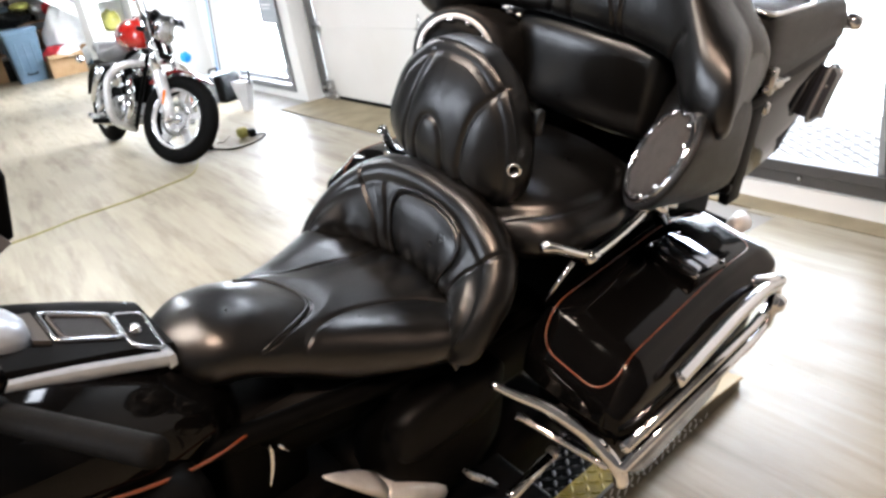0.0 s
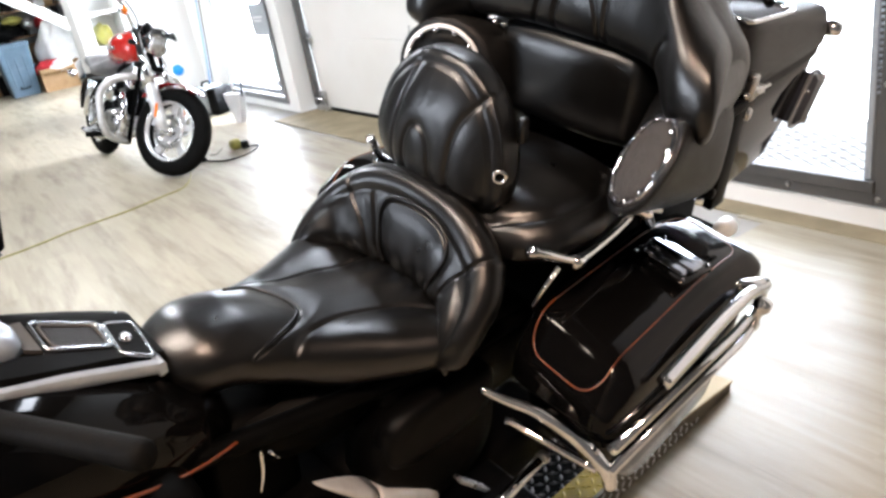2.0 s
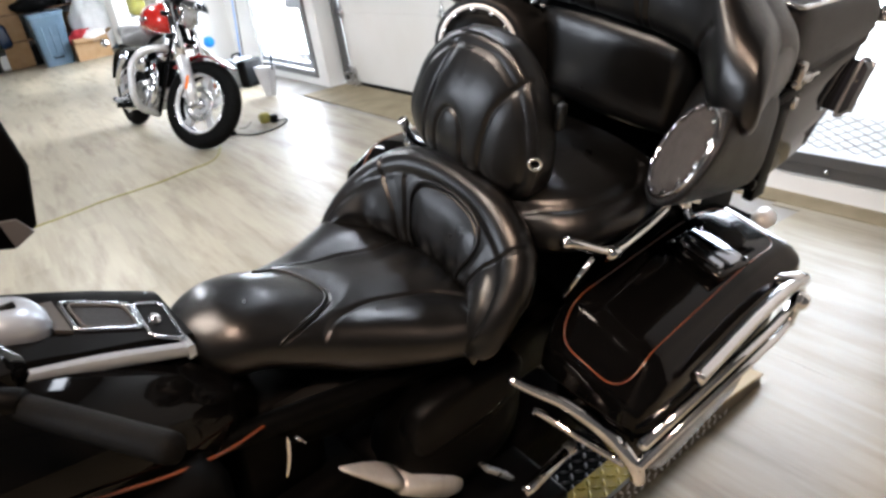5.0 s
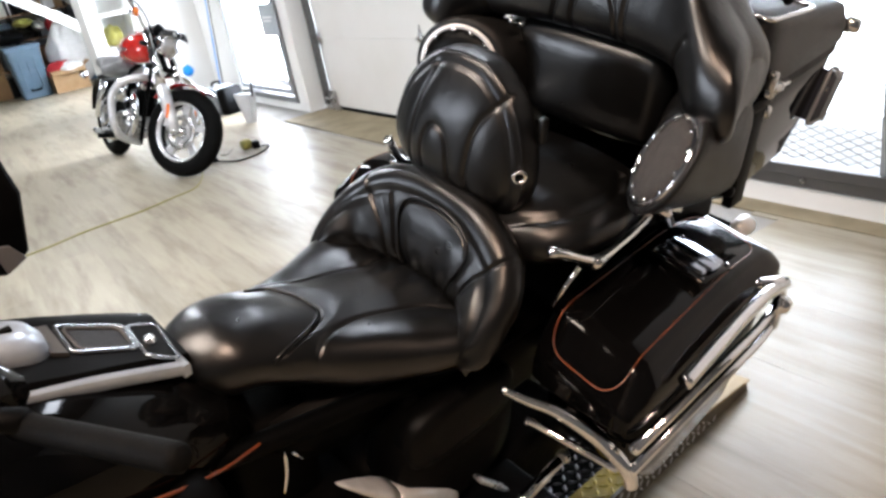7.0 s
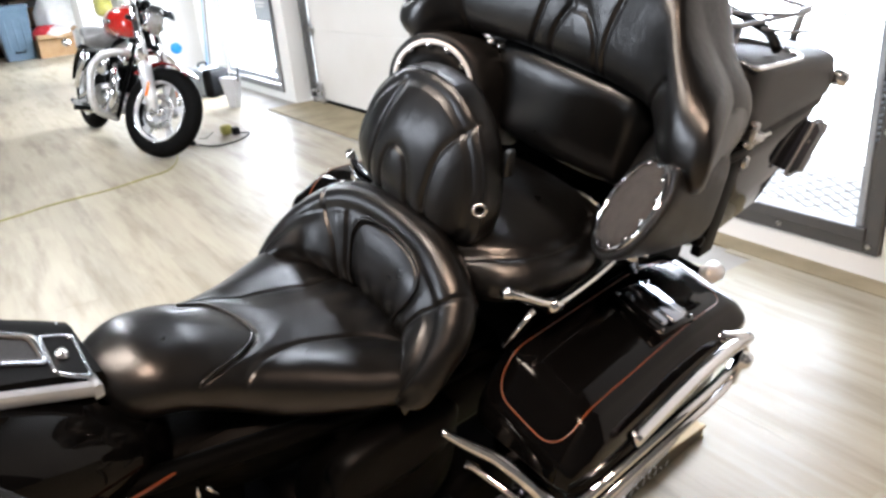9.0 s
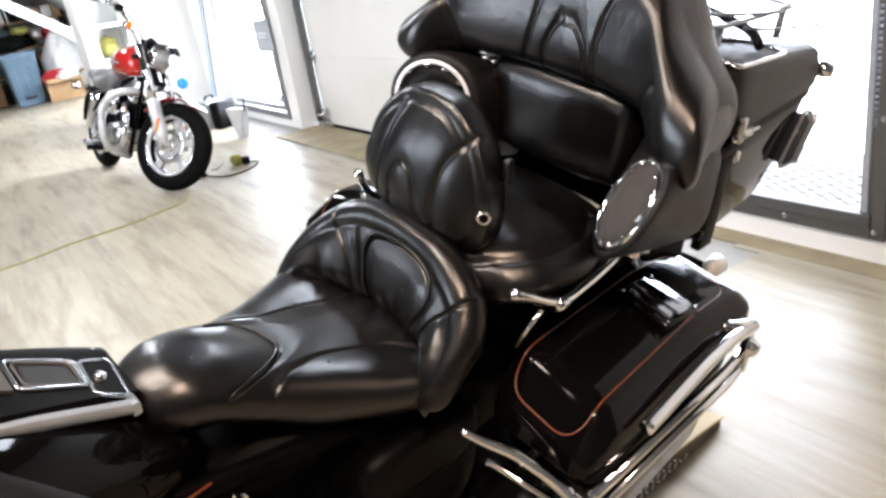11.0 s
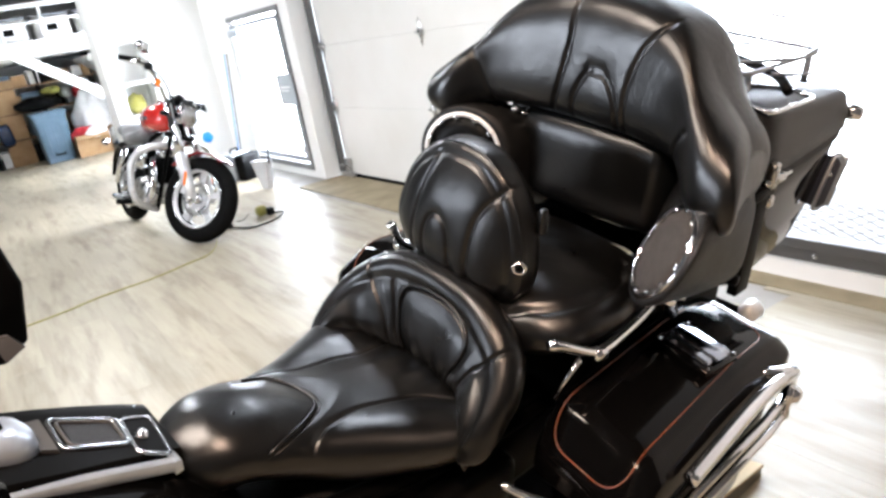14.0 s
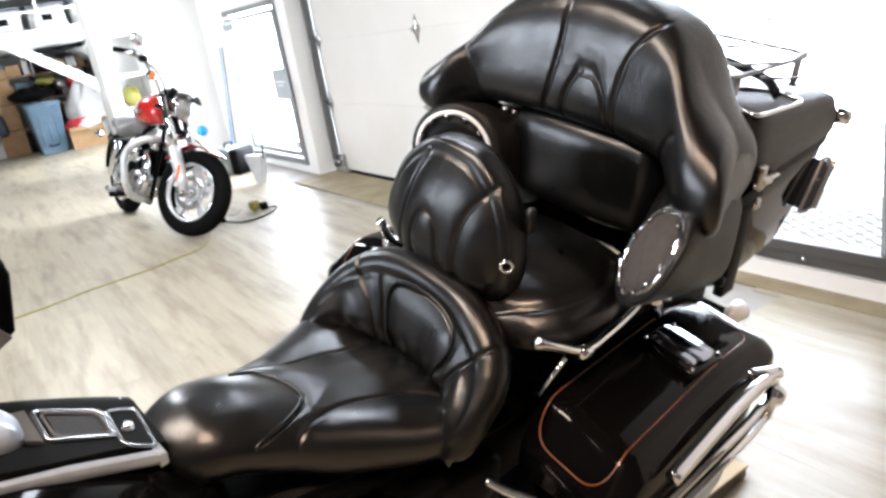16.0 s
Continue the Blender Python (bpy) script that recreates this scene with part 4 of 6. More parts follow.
for sy in (-1, 1):
    ly = TAIL_MID + sy * .292
    lt = part("latch", join(box(.160, .182, ly - .008, ly + .008, 1.008, 1.056, .005), box(.172, .212, ly - .009, ly + .009, 1.014, 1.030, .004), box(.170, .192, ly - .006, ly + .006, .968, .990, .005)), STEEL, lid, "dull steel trunk latch")
    part("latch_pin", tube([(.15, ly, 1.02), (.24, ly, 1.02)], .006, 8), CHROME, lt)
    part("strap", join(box(.128, .176, TAIL_MID + sy * .283 - .010, TAIL_MID + sy * .283 + .010, .80, 1.006, .004), box(.10, .19, ly - .006, ly + .006, .995, 1.014, .004)), DARK, trunk, "black strap")
part("hinge_cap", lathe([(0, .02), (.014, .018), (.018, .0), (.018, -.02)], 16, pose(.580, TAIL_MID - .262, 1.045, 90)), CHROME, lid)
part("lid_edge", tube(rounded([(.140, TAIL_MID - .276, 1.146), (.36, TAIL_MID - .262, 1.122), (.36, TAIL_MID - .20, 1.128), (.27, TAIL_MID - .16, 1.143), (.16, TAIL_MID - .15, 1.156), (.14, TAIL_MID - .20, 1.152)], .02, 4, True), .0042, 8, True), CHROME, lid, "chrome trim on the lid")
ROOF = 1.165
rack = part("luggage_rack", join(tube(rounded([(.17, TAIL_MID - .20, ROOF + .02), (.17, TAIL_MID + .20, ROOF + .02), (.54, TAIL_MID + .19, ROOF), (.54, TAIL_MID - .19, ROOF)], .05, 6, True), .0046, 8, True),
     *[tube([(x, TAIL_MID + y, 1.115), (x, TAIL_MID + y, ROOF + .012)], .008, 8) for x in (.22, .47) for y in (-.19, .19)]), GREYMETAL, bike, "dull chrome tube luggage rack")
part("rack_loop", tube(rounded([(.328, -.149, 1.195), (.373, -.182, 1.195), (.60, -.097, 1.205), (.598, -.151, 1.205), (.608, -.222, 1.20), (.418, -.28, 1.195), (.341, -.282, 1.19), (.218, -.226, 1.195)], .025, 4, True), .0034, 8, True), GREYMETAL, rack, "thin wire rack loop")
part("rack_loop", tube(rounded([(.30, -.255, 1.165), (.344, -.29, 1.162), (.469, -.331, 1.160), (.531, -.314, 1.162), (.571, -.256, 1.198)], .02, 4), .0032, 8), GREYMETAL, rack)
part("rack_loop", tube(rounded([(.367, .035, 1.20), (.367, .035, 1.25), (.433, .048, 1.25), (.455, .026, 1.25), (.429, -.057, 1.25), (.402, -.092, 1.25), (.241, -.158, 1.24), (.241, -.158, 1.18)], .02, 4), .0032, 8), GREYMETAL, rack)
part("cross_rail", tube(rounded([(.40, .02, 1.165), (.363, -.132, 1.166), (.350, -.180, 1.164), (.322, -.262, 1.158), (.290, -.296, 1.142)], .03, 4), .0085, 10), DARK, rack, "black cross rail")

# speaker pods at both sides of the backrest
for sy, az, el, cx, cy, cz in ((-1, 47, 28, -.022, -.276, .925), (1, 22, 6, .0, .240, .946)):
    nrm = Vector((-math.cos(radians(el)) * math.cos(radians(az)), -sy * math.cos(radians(el)) * math.sin(radians(az)), math.sin(radians(el))))
    q0 = nrm.to_track_quat('Z', 'Y')
    q1 = Vector((-1, 0, 0)).to_track_quat('Z', 'Y')
    c0 = Vector((cx, cy, cz))
    m0 = Matrix.LocRotScale(c0, q0, None)

    def pod_ring(t, r):
        """From the speaker's circle to the rounded oblong where the pod meets the trunk."""
        out = []
        for k in range(48):
            a = 2 * math.pi * k / 48
            p = m0 @ Vector((r * math.cos(a), r * math.sin(a), 0))
            out.append(p)
        ref = out[0]
        res = []
        for p in out:
            b = math.atan2(p.z - cz, (p.y - cy) * -sy)
            q = Vector((.215, sy * .235 - sy * .082 * sup(math.cos(b), .5), .885 + .108 * sup(math.sin(b), .5)))
            w = min(1, t)
            w = w * w * (3 - 2 * w)
            bul = 1 + .10 * math.sin(math.pi * min(1, t))
            v = p.lerp(q, w)
            mid = c0.lerp(Vector((.215, sy * .235, .885)), w)
            res.append(mid + (v - mid) * bul)
        return res
    pod = part("speaker_pod", loft([pod_ring(t, r) for t, r in ((0, .086), (.0, .094), (.05, .100), (.15, .102), (.3, .102), (.5, .102), (.7, .102), (.85, .102), (1, .102))]), POD, bike, "black speaker pod")
    fm = Matrix.LocRotScale(c0 + nrm * .002, q0, None)
    # far side: shade put into a darker cloth, shine into a paler ring
    part("speaker_grille", lathe([(0, .004), (.05, .003), (.080, 0), (.080, -.004)], 40, fm), GRILLE if sy < 0 else DARK, pod, "dark speaker cloth")
    part("chrome_ring", torus(.0855, .0056, 48, 10, fm) if sy < 0 else torus(.0855, .0048, 48, 10, fm, .6), CHROME if sy < 0 else PALEMETAL, pod, "chrome speaker ring")
    for k in range(12):
        a = math.pi / 6 * k + .2
        part("ring_lug", box(-.006, .006, -.004, .004, -.002, .005, .002), CHROME, pod).matrix_local = fm @ pose(.079 * math.cos(a), .079 * math.sin(a), .002, 0, 0, math.degrees(a) + 90)
part("knob", lathe([(0, .02), (.010, .018), (.012, 0)], 14, pose(.108, -.338, .846, 90)), DARK, trunk)


# saddlebags with lids
LID_Y = [(-.449, .552), (-.444, .590), (-.441, .603), (-.436, .611), (-.416, .637), (-.409, .645), (-.398, .651), (-.33, .666), (-.25, .680), (-.224, .678), (-.211, .660), (-.206, .62), (-.205, .552)]
LID_X = [(-.274, 0), (-.271, .28), (-.264, .43), (-.256, .50), (-.23, .72), (-.202, .93), (-.182, .99), (-.165, 1), (.12, 1), (.17, .97), (.22, .91), (.28, .81), (.325, .72), (.352, .62), (.370, .47), (.379, .25), (.382, 0)]


def lid_z(x, y):
    """Height of the lid over (x, y), y below zero."""
    return .552 + (lerp_table(LID_Y, y) - .552) * lerp_table(LID_X, x)


def bag(sy):
    def tp(x, y):
        """The bag narrows slightly to its tail."""
        return sy * (-.205 + (y + .205) * .965 + .055 * (x + .2))

    def bx(z, x0, x1, y0, y1, e=.3):
        return [(x, tp(x, y), z) for x, y in super_ring((x0 + x1) / 2, (y0 + y1) / 2, (x1 - x0) / 2, (y1 - y0) / 2, 64, e)]
    body = part("saddlebag", loft([bx(z, *q) for z, q in ((.24, (-.05, .28, -.40, -.24)), (.26, (-.09, .31, -.425, -.225)), (.34, (-.165, .325, -.434, -.218)), (.43, (-.225, .345, -.438, -.215)), (.546, (-.245, .365, -.440, -.212)))]), GLOSS, bike, "gloss black saddlebag")
    nu, nv = 130, 110
    vs = []
    for i in range(nu):
        a = -math.cos(math.pi * i / (nu - 1))
        for j in range(nv):
            b = -math.cos(math.pi * j / (nv - 1))
            x, y = .054 + .328 * a, -.327 + .122 * b
            z = lid_z(x, y)
            r = max(0, abs(a) ** 6 + abs(b) ** 6 - 1)
            x = .054 + (x - .054) * (1 - .045 * r)
            y = -.327 + (y + .327) * (1 - .10 * r)
            vs.append((x, tp(x, y), z))
    fs = grid_faces(nu, nv)
    if sy < 0:
        fs = [f[::-1] for f in fs]
    ld = part("bag_lid", (vs, [f[::-1] for f in fs]), GLOSS, body, "gloss black lid with orange pinstripe")
    part("lid_seam", loft([bx(z, -.270, .378, -.447, -.208, .25) for z in (.545, .556)]), DARK, body)
    for inset, r in ((0, .0013),):
        base = rounded([(-.260 + inset, -.397 + inset, 0), (-.254 + inset, -.234 - inset, 0), (.315 - inset, -.240 - inset, 0), (.315 - inset, -.390 + inset, 0)], .050, 8, True)
        dense = []
        for k in range(len(base)):
            a, b = base[k], base[(k + 1) % len(base)]
            m = max(1, int((b - a).length / .02))
            dense += [a + (b - a) * (q / m) for q in range(m)]
        part("pinstripe", tube([(v.x, tp(v.x, v.y), lid_z(v.x, v.y) + .0004) for v in dense], r, 6, True), ORANGE, ld, "orange pinstripe")
    return body


bl = bag(1)
brt = bag(-1)
brt.location = (.06, .02, .058)
LATCH = pose(.108, -.306, .670, 8, 9, 0)
lc = part("latch_plate", moved(box(-.062, .062, -.062, .062, -.016, .008, .005, 2), LATCH), GLOSS, bl, "gloss black moulded latch plate")
part("latch_body", moved(box(-.045, .047, -.047, .047, .006, .016, .005, 2), LATCH), DARKCHROME, lc, "dark chrome latch body")
part("latch_lever", moved(box(-.022, .022, -.054, .054, .013, .021, .004, 2), LATCH), DARKCHROME, lc)
for cx, cy in ((-.053, -.053), (-.053, .053), (.053, -.053), (.053, .053)):
    part("bolt", lathe([(0, .004), (.003, .0035), (.0045, 0)], 10, LATCH @ pose(cx, cy, .008)), CHROME, lc)

# guards round the left saddlebag and matching right side
for sy in (1, -1):
    def P(x, y, z):
        return (x, y * sy, z)
    gd = part("saddlebag_guard", tube(rounded([P(-.262, -.450, .474), P(.25, -.437, .464), P(.310, -.431, .475), P(.325, -.428, .53), P(.302, -.427, .588), P(.26, -.42, .60), P(.22, -.39, .60)], .03, 6), .0110, 14), CHROME, bike, "chrome tube saddlebag guard")
    part("guard_rail", tube(rounded([P(-.132, -.452, .600), P(-.126, -.452, .601), P(.08, -.440, .612), P(.20, -.434, .606), P(.315, -.428, .575)], .03, 5), .0145, 14), CHROME, gd)
    part("guard_rail", tube(rounded([P(-.268, -.452, .536), P(.20, -.439, .517), P(.322, -.429, .520)], .03, 5), .0100, 12), CHROME, gd)
    part("guard_cap", lathe([(0, .016), (.014, .014), (.02, .004), (.02, -.02)], 16, pose(.318, -.440 * sy, .520, 90 * sy)), CHROME, gd)
    part("guard_clamp", tube([P(.285, -.440, .560), P(.300, -.440, .470)], .0085, 10), CHROME, gd)
    part("guard_brace", tube(spline([P(-.366, -.236, .590), P(-.343, -.273, .575), P(-.315, -.314, .56), P(-.294, -.356, .54), P(-.272, -.393, .51), P(-.263, -.428, .485), P(-.256, -.447, .458), P(-.250, -.452, .432)], 4), [.007 + .0065 * min(1, k / 16) for k in range(29)], 14), CHROME, gd, "chrome front brace")
    part("guard_brace", tube([P(-.316, -.258, .494), P(-.308, -.269, .49), P(-.290, -.336, .478), P(-.273, -.408, .47), P(-.268, -.43, .468)], .0072, 10), CHROME, gd)
    pg = part("foot_peg", tube([P(-.386, -.317, .38), P(-.375, -.316, .38), P(-.262, -.306, .38), P(-.256, -.305, .38)], [.008, .0105, .0105, .008], 12), CHROME, bike, "chrome peg")
    part("peg_cap", tube([P(-.258, -.306, .38), P(-.254, -.305, .38), P(-.244, -.305, .38), P(-.240, -.304, .38)], [.009, .0135, .0135, .009], 12), STEEL, pg)
    gr = part("grab_rail", tube(rounded([*((P(-.262, -.232, .826), P(-.235, -.243, .815), P(-.16, -.262, .77)) if sy > 0 else (P(-.21, -.232, .852), P(-.19, -.235, .805), P(-.155, -.238, .772))), P(-.03, -.245, .765), P(.05, -.235, .775), P(.12, -.22, .77)], .04, 6), .0095, 10), CHROME, bike, "chrome passenger grab rail")
    part("rail_strut", tube([P(-.20, -.252, .775), P(-.235, -.232, .70)], .0042, 8), CHROME, gr)
    part("rail_collar", tube([P(-.172, -.26, .776), P(-.15, -.262, .770)], .0135, 10), CHROME, gr)
    part("pod_bracket", join(tube([P(.05, -.25, .80), P(.09, -.25, .74)], .016, 10), tube([P(.0, -.23, .80), P(.12, -.25, .76)], .012, 10)), CHROME, gr)

# the passenger's end sits closer and higher than the wheel line
REAR = Matrix.Translation((-.085, -.067, .122)) @ Matrix.Scale(.92, 4)
for ob in bike.children:
    if ob.name.split(".")[0] in ("saddlebag", "saddlebag_guard", "foot_peg", "grab_rail", "passenger_seat", "speaker_pod"):
        ob.matrix_basis = REAR @ ob.matrix_basis

# rear end: fender, wheel, signal lamps, engine
part("rear_fender", loft([[(x, .085 * math.cos(a) * 1.0, z) for x, z, a in [(0 + (.345 + .02 * math.sin(math.pi * k / 23)) * math.cos(b), .33 + (.345 + .02 * math.sin(math.pi * k / 23)) * math.sin(b), math.pi * k / 23) for k in range(24)]] for b in [radians(20 + 8 * i) for i in range(20)]], False), GLOSS, bike, "gloss black rear fender")
wheel = part("rear_wheel", torus(.255, .068, 48, 14, pose(0, 0, .323, 90), 0.95), RUBBER, bike, "black rear tyre")
part("rim", ring(.16, .205, -.05, .05, 40, pose(0, 0, .323, 90)), CHROME, wheel)
part("hub", lathe([(.0, -.07), (.06, -.07), (.06, .07), (0, .07)], 24, pose(0, 0, .323, 90)), STEEL, wheel)
for k in range(9):
    part("spoke", box(.05, .165, -.012, .012, -.016, .016, .004), STEEL, wheel).matrix_local = pose(0, 0, .323, 0, 0, 0) @ pose(0, 0, 0, 90, 0, 0) @ pose(0, 0, 0, 0, 0, 40 * k)
for sy in (-1, 1):
    # pale metal in place of chrome, its white reflection put into the colour
    sl = part("turn_signal", lathe([(0, .036), (.012, .033), (.021, .016), (.023, -.014)], 24, pose(.36, sy * .247 - .05, .640, 0, -90, 0)), PALEMETAL, bike, "pale rear turn signal")
    part("lens", lathe([(0, .008), (.012, .006), (.022, 0)], 24, pose(.375, sy * .247 - .05, .640, 0, 90, 0)), SMOKE, sl)
part("signal_bar", tube([(.365, -.285, .624), (.365, .185, .624)], .009, 10), DARK, bike)
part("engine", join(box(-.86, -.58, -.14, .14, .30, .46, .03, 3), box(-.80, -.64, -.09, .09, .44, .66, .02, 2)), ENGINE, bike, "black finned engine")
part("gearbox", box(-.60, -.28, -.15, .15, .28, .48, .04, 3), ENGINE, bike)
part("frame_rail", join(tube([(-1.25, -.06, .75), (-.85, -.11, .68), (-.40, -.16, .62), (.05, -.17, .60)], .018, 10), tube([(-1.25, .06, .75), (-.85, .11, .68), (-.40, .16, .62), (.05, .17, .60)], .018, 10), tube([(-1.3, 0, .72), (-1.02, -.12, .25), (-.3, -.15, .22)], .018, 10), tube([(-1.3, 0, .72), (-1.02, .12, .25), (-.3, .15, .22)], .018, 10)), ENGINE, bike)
def spindle(a, b, rows, n=28):
    """A flattened bar from a to b: rows (share of the length, half height, half depth)."""
    a, b = Vector(a), Vector(b)
    d = (b - a).normalized()
    up = Vector((d.z, 0, -d.x)).normalized()
    return loft([[a.lerp(b, t) + up * (h * sup(math.cos(2 * math.pi * k / n), .8)) + Vector((0, w * sup(math.sin(2 * math.pi * k / n), .8), 0)) for k in range(n)] for t, h, w in rows])


cover = part("primary_cover", spindle((-.59, -.20, .480), (-.445, -.20, .350), ((0, .014, .03), (.03, .018, .034), (.35, .024, .036), (.75, .024, .034), (.94, .018, .026), (1, .008, .012))), ALLOY, bike, "polished pale alloy cover")
part("cover_nose", spindle((-.69, -.20, .590), (-.593, -.20, .490), ((0, .001, .004), (.2, .004, .012), (.5, .008, .022), (.8, .012, .03), (1, .014, .03))), ALLOY, cover)
part("heel_plate", moved(box(-.065, .065, -.012, .012, -.004, .004, .002), pose(-.385, -.25, .372, 0, 50, 0)), STEEL, bike, "steel heel plate")
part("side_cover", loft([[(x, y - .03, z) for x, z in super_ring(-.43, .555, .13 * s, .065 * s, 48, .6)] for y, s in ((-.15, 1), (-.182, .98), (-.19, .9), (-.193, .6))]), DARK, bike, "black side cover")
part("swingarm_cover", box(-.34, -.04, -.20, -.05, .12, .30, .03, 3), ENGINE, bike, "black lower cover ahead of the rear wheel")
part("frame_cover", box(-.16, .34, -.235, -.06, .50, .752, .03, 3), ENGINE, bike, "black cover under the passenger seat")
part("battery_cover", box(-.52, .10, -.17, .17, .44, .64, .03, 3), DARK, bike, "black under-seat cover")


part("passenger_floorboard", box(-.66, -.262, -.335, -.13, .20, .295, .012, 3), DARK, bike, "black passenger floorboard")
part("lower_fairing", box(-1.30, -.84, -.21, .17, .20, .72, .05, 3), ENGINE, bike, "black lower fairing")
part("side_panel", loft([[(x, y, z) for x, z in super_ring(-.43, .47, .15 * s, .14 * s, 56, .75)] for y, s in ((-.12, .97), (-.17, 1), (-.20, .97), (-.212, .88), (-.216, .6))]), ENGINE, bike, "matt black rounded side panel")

# tank and console
TANK = [(-1.42, .04, .86, .03), (-1.40, .10, .85, .07), (-1.32, .15, .84, .10), (-1.2, .172, .825, .115), (-1.06, .172, .795, .118), (-.97, .162, .765, .115), (-.88, .145, .725, .108), (-.80, .118, .690, .092), (-.75, .085, .67, .07), (-.73, .04, .66, .03)]
part("fuel_tank", loft([[(x, hy * sup(math.cos(2 * math.pi * k / 48), .8), cz + hz * sup(math.sin(2 * math.pi * k / 48), .8)) for k in range(48)] for x, hy, cz, hz in TANK]), GLOSS, bike, "gloss black fuel tank")
CZ = [(-1.3, .972), (-1.15, .945), (-1.0, .905), (-.94, .882), (-.86, .850), (-.80, .822)]
con = part("tank_console", loft([[(x, y * hy, lerp_table(CZ, x) + dz) for y, dz in ((-1, -.06), (-1, -.010), (-.93, 0), (.93, 0), (1.15, .002), (1.55, -.004), (1.75, -.02), (1.8, -.06))] for x, hy in ((-1.28, .05), (-1.15, .062), (-1.06, .064), (-1.0, .064), (-.94, .062), (-.88, .057), (-.835, .053), (-.805, .050))]), DARK, bike, "black tank console", smooth=True, autosmooth=30)


def on_con(pts, dz, r, mm, name, rad=.012, label=""):
    """A bezel lying on the console."""
    q = rounded([(a, b, 0) for a, b in pts], rad, 4, True)
    return part(name, tube([(v.x, v.y, lerp_table(CZ, v.x) + dz) for v in q], r, 8, True), mm, con, label)


TRIM = [(-1.28, .955), (-1.10, .918), (-1.012, .890), (-.926, .861), (-.85, .831), (-.822, .820)]
for sy in (1, -1):
    part("console_trim", loft([[(x, sy * (y - .003 * (z < 0)), lerp_table(TRIM, x) + z) for y, z in ((.060, .009), (.066, .0105), (.0705, .008), (.0725, 0), (.0725, -.010), (.069, -.012), (.060, -.012))] for x in [-1.28 + .458 * k / 24 for k in range(25)]]), TRIMMETAL, con, "satin alloy edge trim", autosmooth=35)
part("console_trim", loft([[(-.822 + x, y, .820 + z) for x, z in ((-.004, .009), (.004, .010), (.007, .006), (.007, -.010), (-.004, -.012))] for y in (-.0725, -.03, .03, .0725)]), TRIMMETAL, con, autosmooth=35)
part("fuel_door", loft([[(x, y, lerp_table(CZ, x) + dz) for x, y in ((-.919, .043), (-.866, .029), (-.865, -.017), (-.919, -.008))] for dz in (-.004, .002)]), VINYL, con, smooth=False)
on_con([(-.932, .056), (-.856, .035), (-.860, -.026), (-.933, -.014)], .002, .0038, SATIN, "door_bezel", .010)
on_con([(-.924, .048), (-.862, .031), (-.862, -.020), (-.923, -.010)], .003, .0022, BLACKFRAME, "door_bezel", .010)
on_con([(-.850, .036), (-.812, .036), (-.822, -.060), (-.858, -.046)], .001, .0028, SATIN, "plate", .010)
part("bezel_bar", loft([[(x, y, lerp_table(CZ, x) + dz) for x, y in ((-.956, .052), (-.938, .056), (-.938, -.018), (-.956, -.012))] for dz in (-.004, .006)]), BLACKFRAME, con, smooth=False)
part("screw", lathe([(0, .010), (.006, .009), (.009, .004), (.010, 0)], 16, pose(-.839, -.010, lerp_table(CZ, -.839))), CHROME, con)
cap = part("ignition_switch", loft([[(x, y, z - .30 * (x + 1.0)) for x, y in super_ring(-.992, .014, hx, hy, 32, .85)] for z, hx, hy in ((.885, .042, .039), (.920, .039, .036), (.933, .030, .028), (.937, .014, .014))]), TRIMMETAL, con, "chrome ignition switch cover")
part("key_slot", box(-1.002, -.982, .006, .016, .932, .937, .001), DARK, cap)

# handlebar, grip, mirror
bar = part("handlebar", tube(rounded([(-1.36, 0, 1.04), (-1.26, -.05, 1.03), (-1.12, -.12, .985), (-1.03, -.225, .995)], .06, 6), .0125, 10), DARK, bike, "black handlebar")
part("hand_grip", tube([(-1.040, -.205, .979), (-1.035, -.21, .981), (-.966, -.404, 1.045), (-.963, -.410, 1.047), (-.961, -.413, 1.048)], [.011, .0138, .0134, .0125, .009], 24), RUBBER, bar, "worn black rubber grip")
part("switch_housing", puff([(-1.135, -.15, .995, .02, .02), (-1.12, -.155, 1.0, .036, .036), (-1.07, -.165, 1.0, .040, .040), (-1.03, -.17, .995, .028, .030), (-1.012, -.17, .99, .008, .010)], 0, 32, .8), GLOSS, bar, "gloss black switch housing")
MIRROR = [(-1.12, 1.14), (-.974, 1.11), (-.915, 1.094), (-.897, 1.078), (-.878, .985), (-.893, .892), (-.931, .866), (-.992, .888), (-1.018, .866), (-1.12, .89)]
mir = part("mirror_housing", loft([[(-1.0 + (x + 1.0) * s, y, 1.0 + (z - 1.0) * s) for x, z in MIRROR] for y, s in ((.236, .96), (.24, 1), (.33, 1), (.36, .9), (.37, .6))]), DARK, bike, "black plastic mirror housing", autosmooth=35)
part("trim_panel", loft([[(x, y, z) for x, z in ((-1.06, 1.036), (-.958, 1.006), (-.954, .962), (-1.06, .998))] for y in (.238, .228)]), FRAMEGREY, mir, "grey trim panel", smooth=False)
part("trim_corner", loft([[(x, y, z) for x, z in ((-.94, .919), (-.917, .915), (-.900, .888), (-.93, .872))] for y in (.238, .230)]), FRAMEGREY, mir, "grey trim panel", smooth=False)
part("mirror_stem", tube([(-1.20, .22, .86), (-1.12, .28, .95)], .014, 10), DARK, mir)
part("stripe", tube(spline([(-1.12, -.173, .815), (-1.04, -.1745, .787), (-.965, -.170, .755), (-.90, -.160, .722), (-.83, -.149, .698), (-.765, -.129, .680), (-.752, -.116, .664)], 5), .0024, 8), ORANGE, bike, "orange pinstripe")
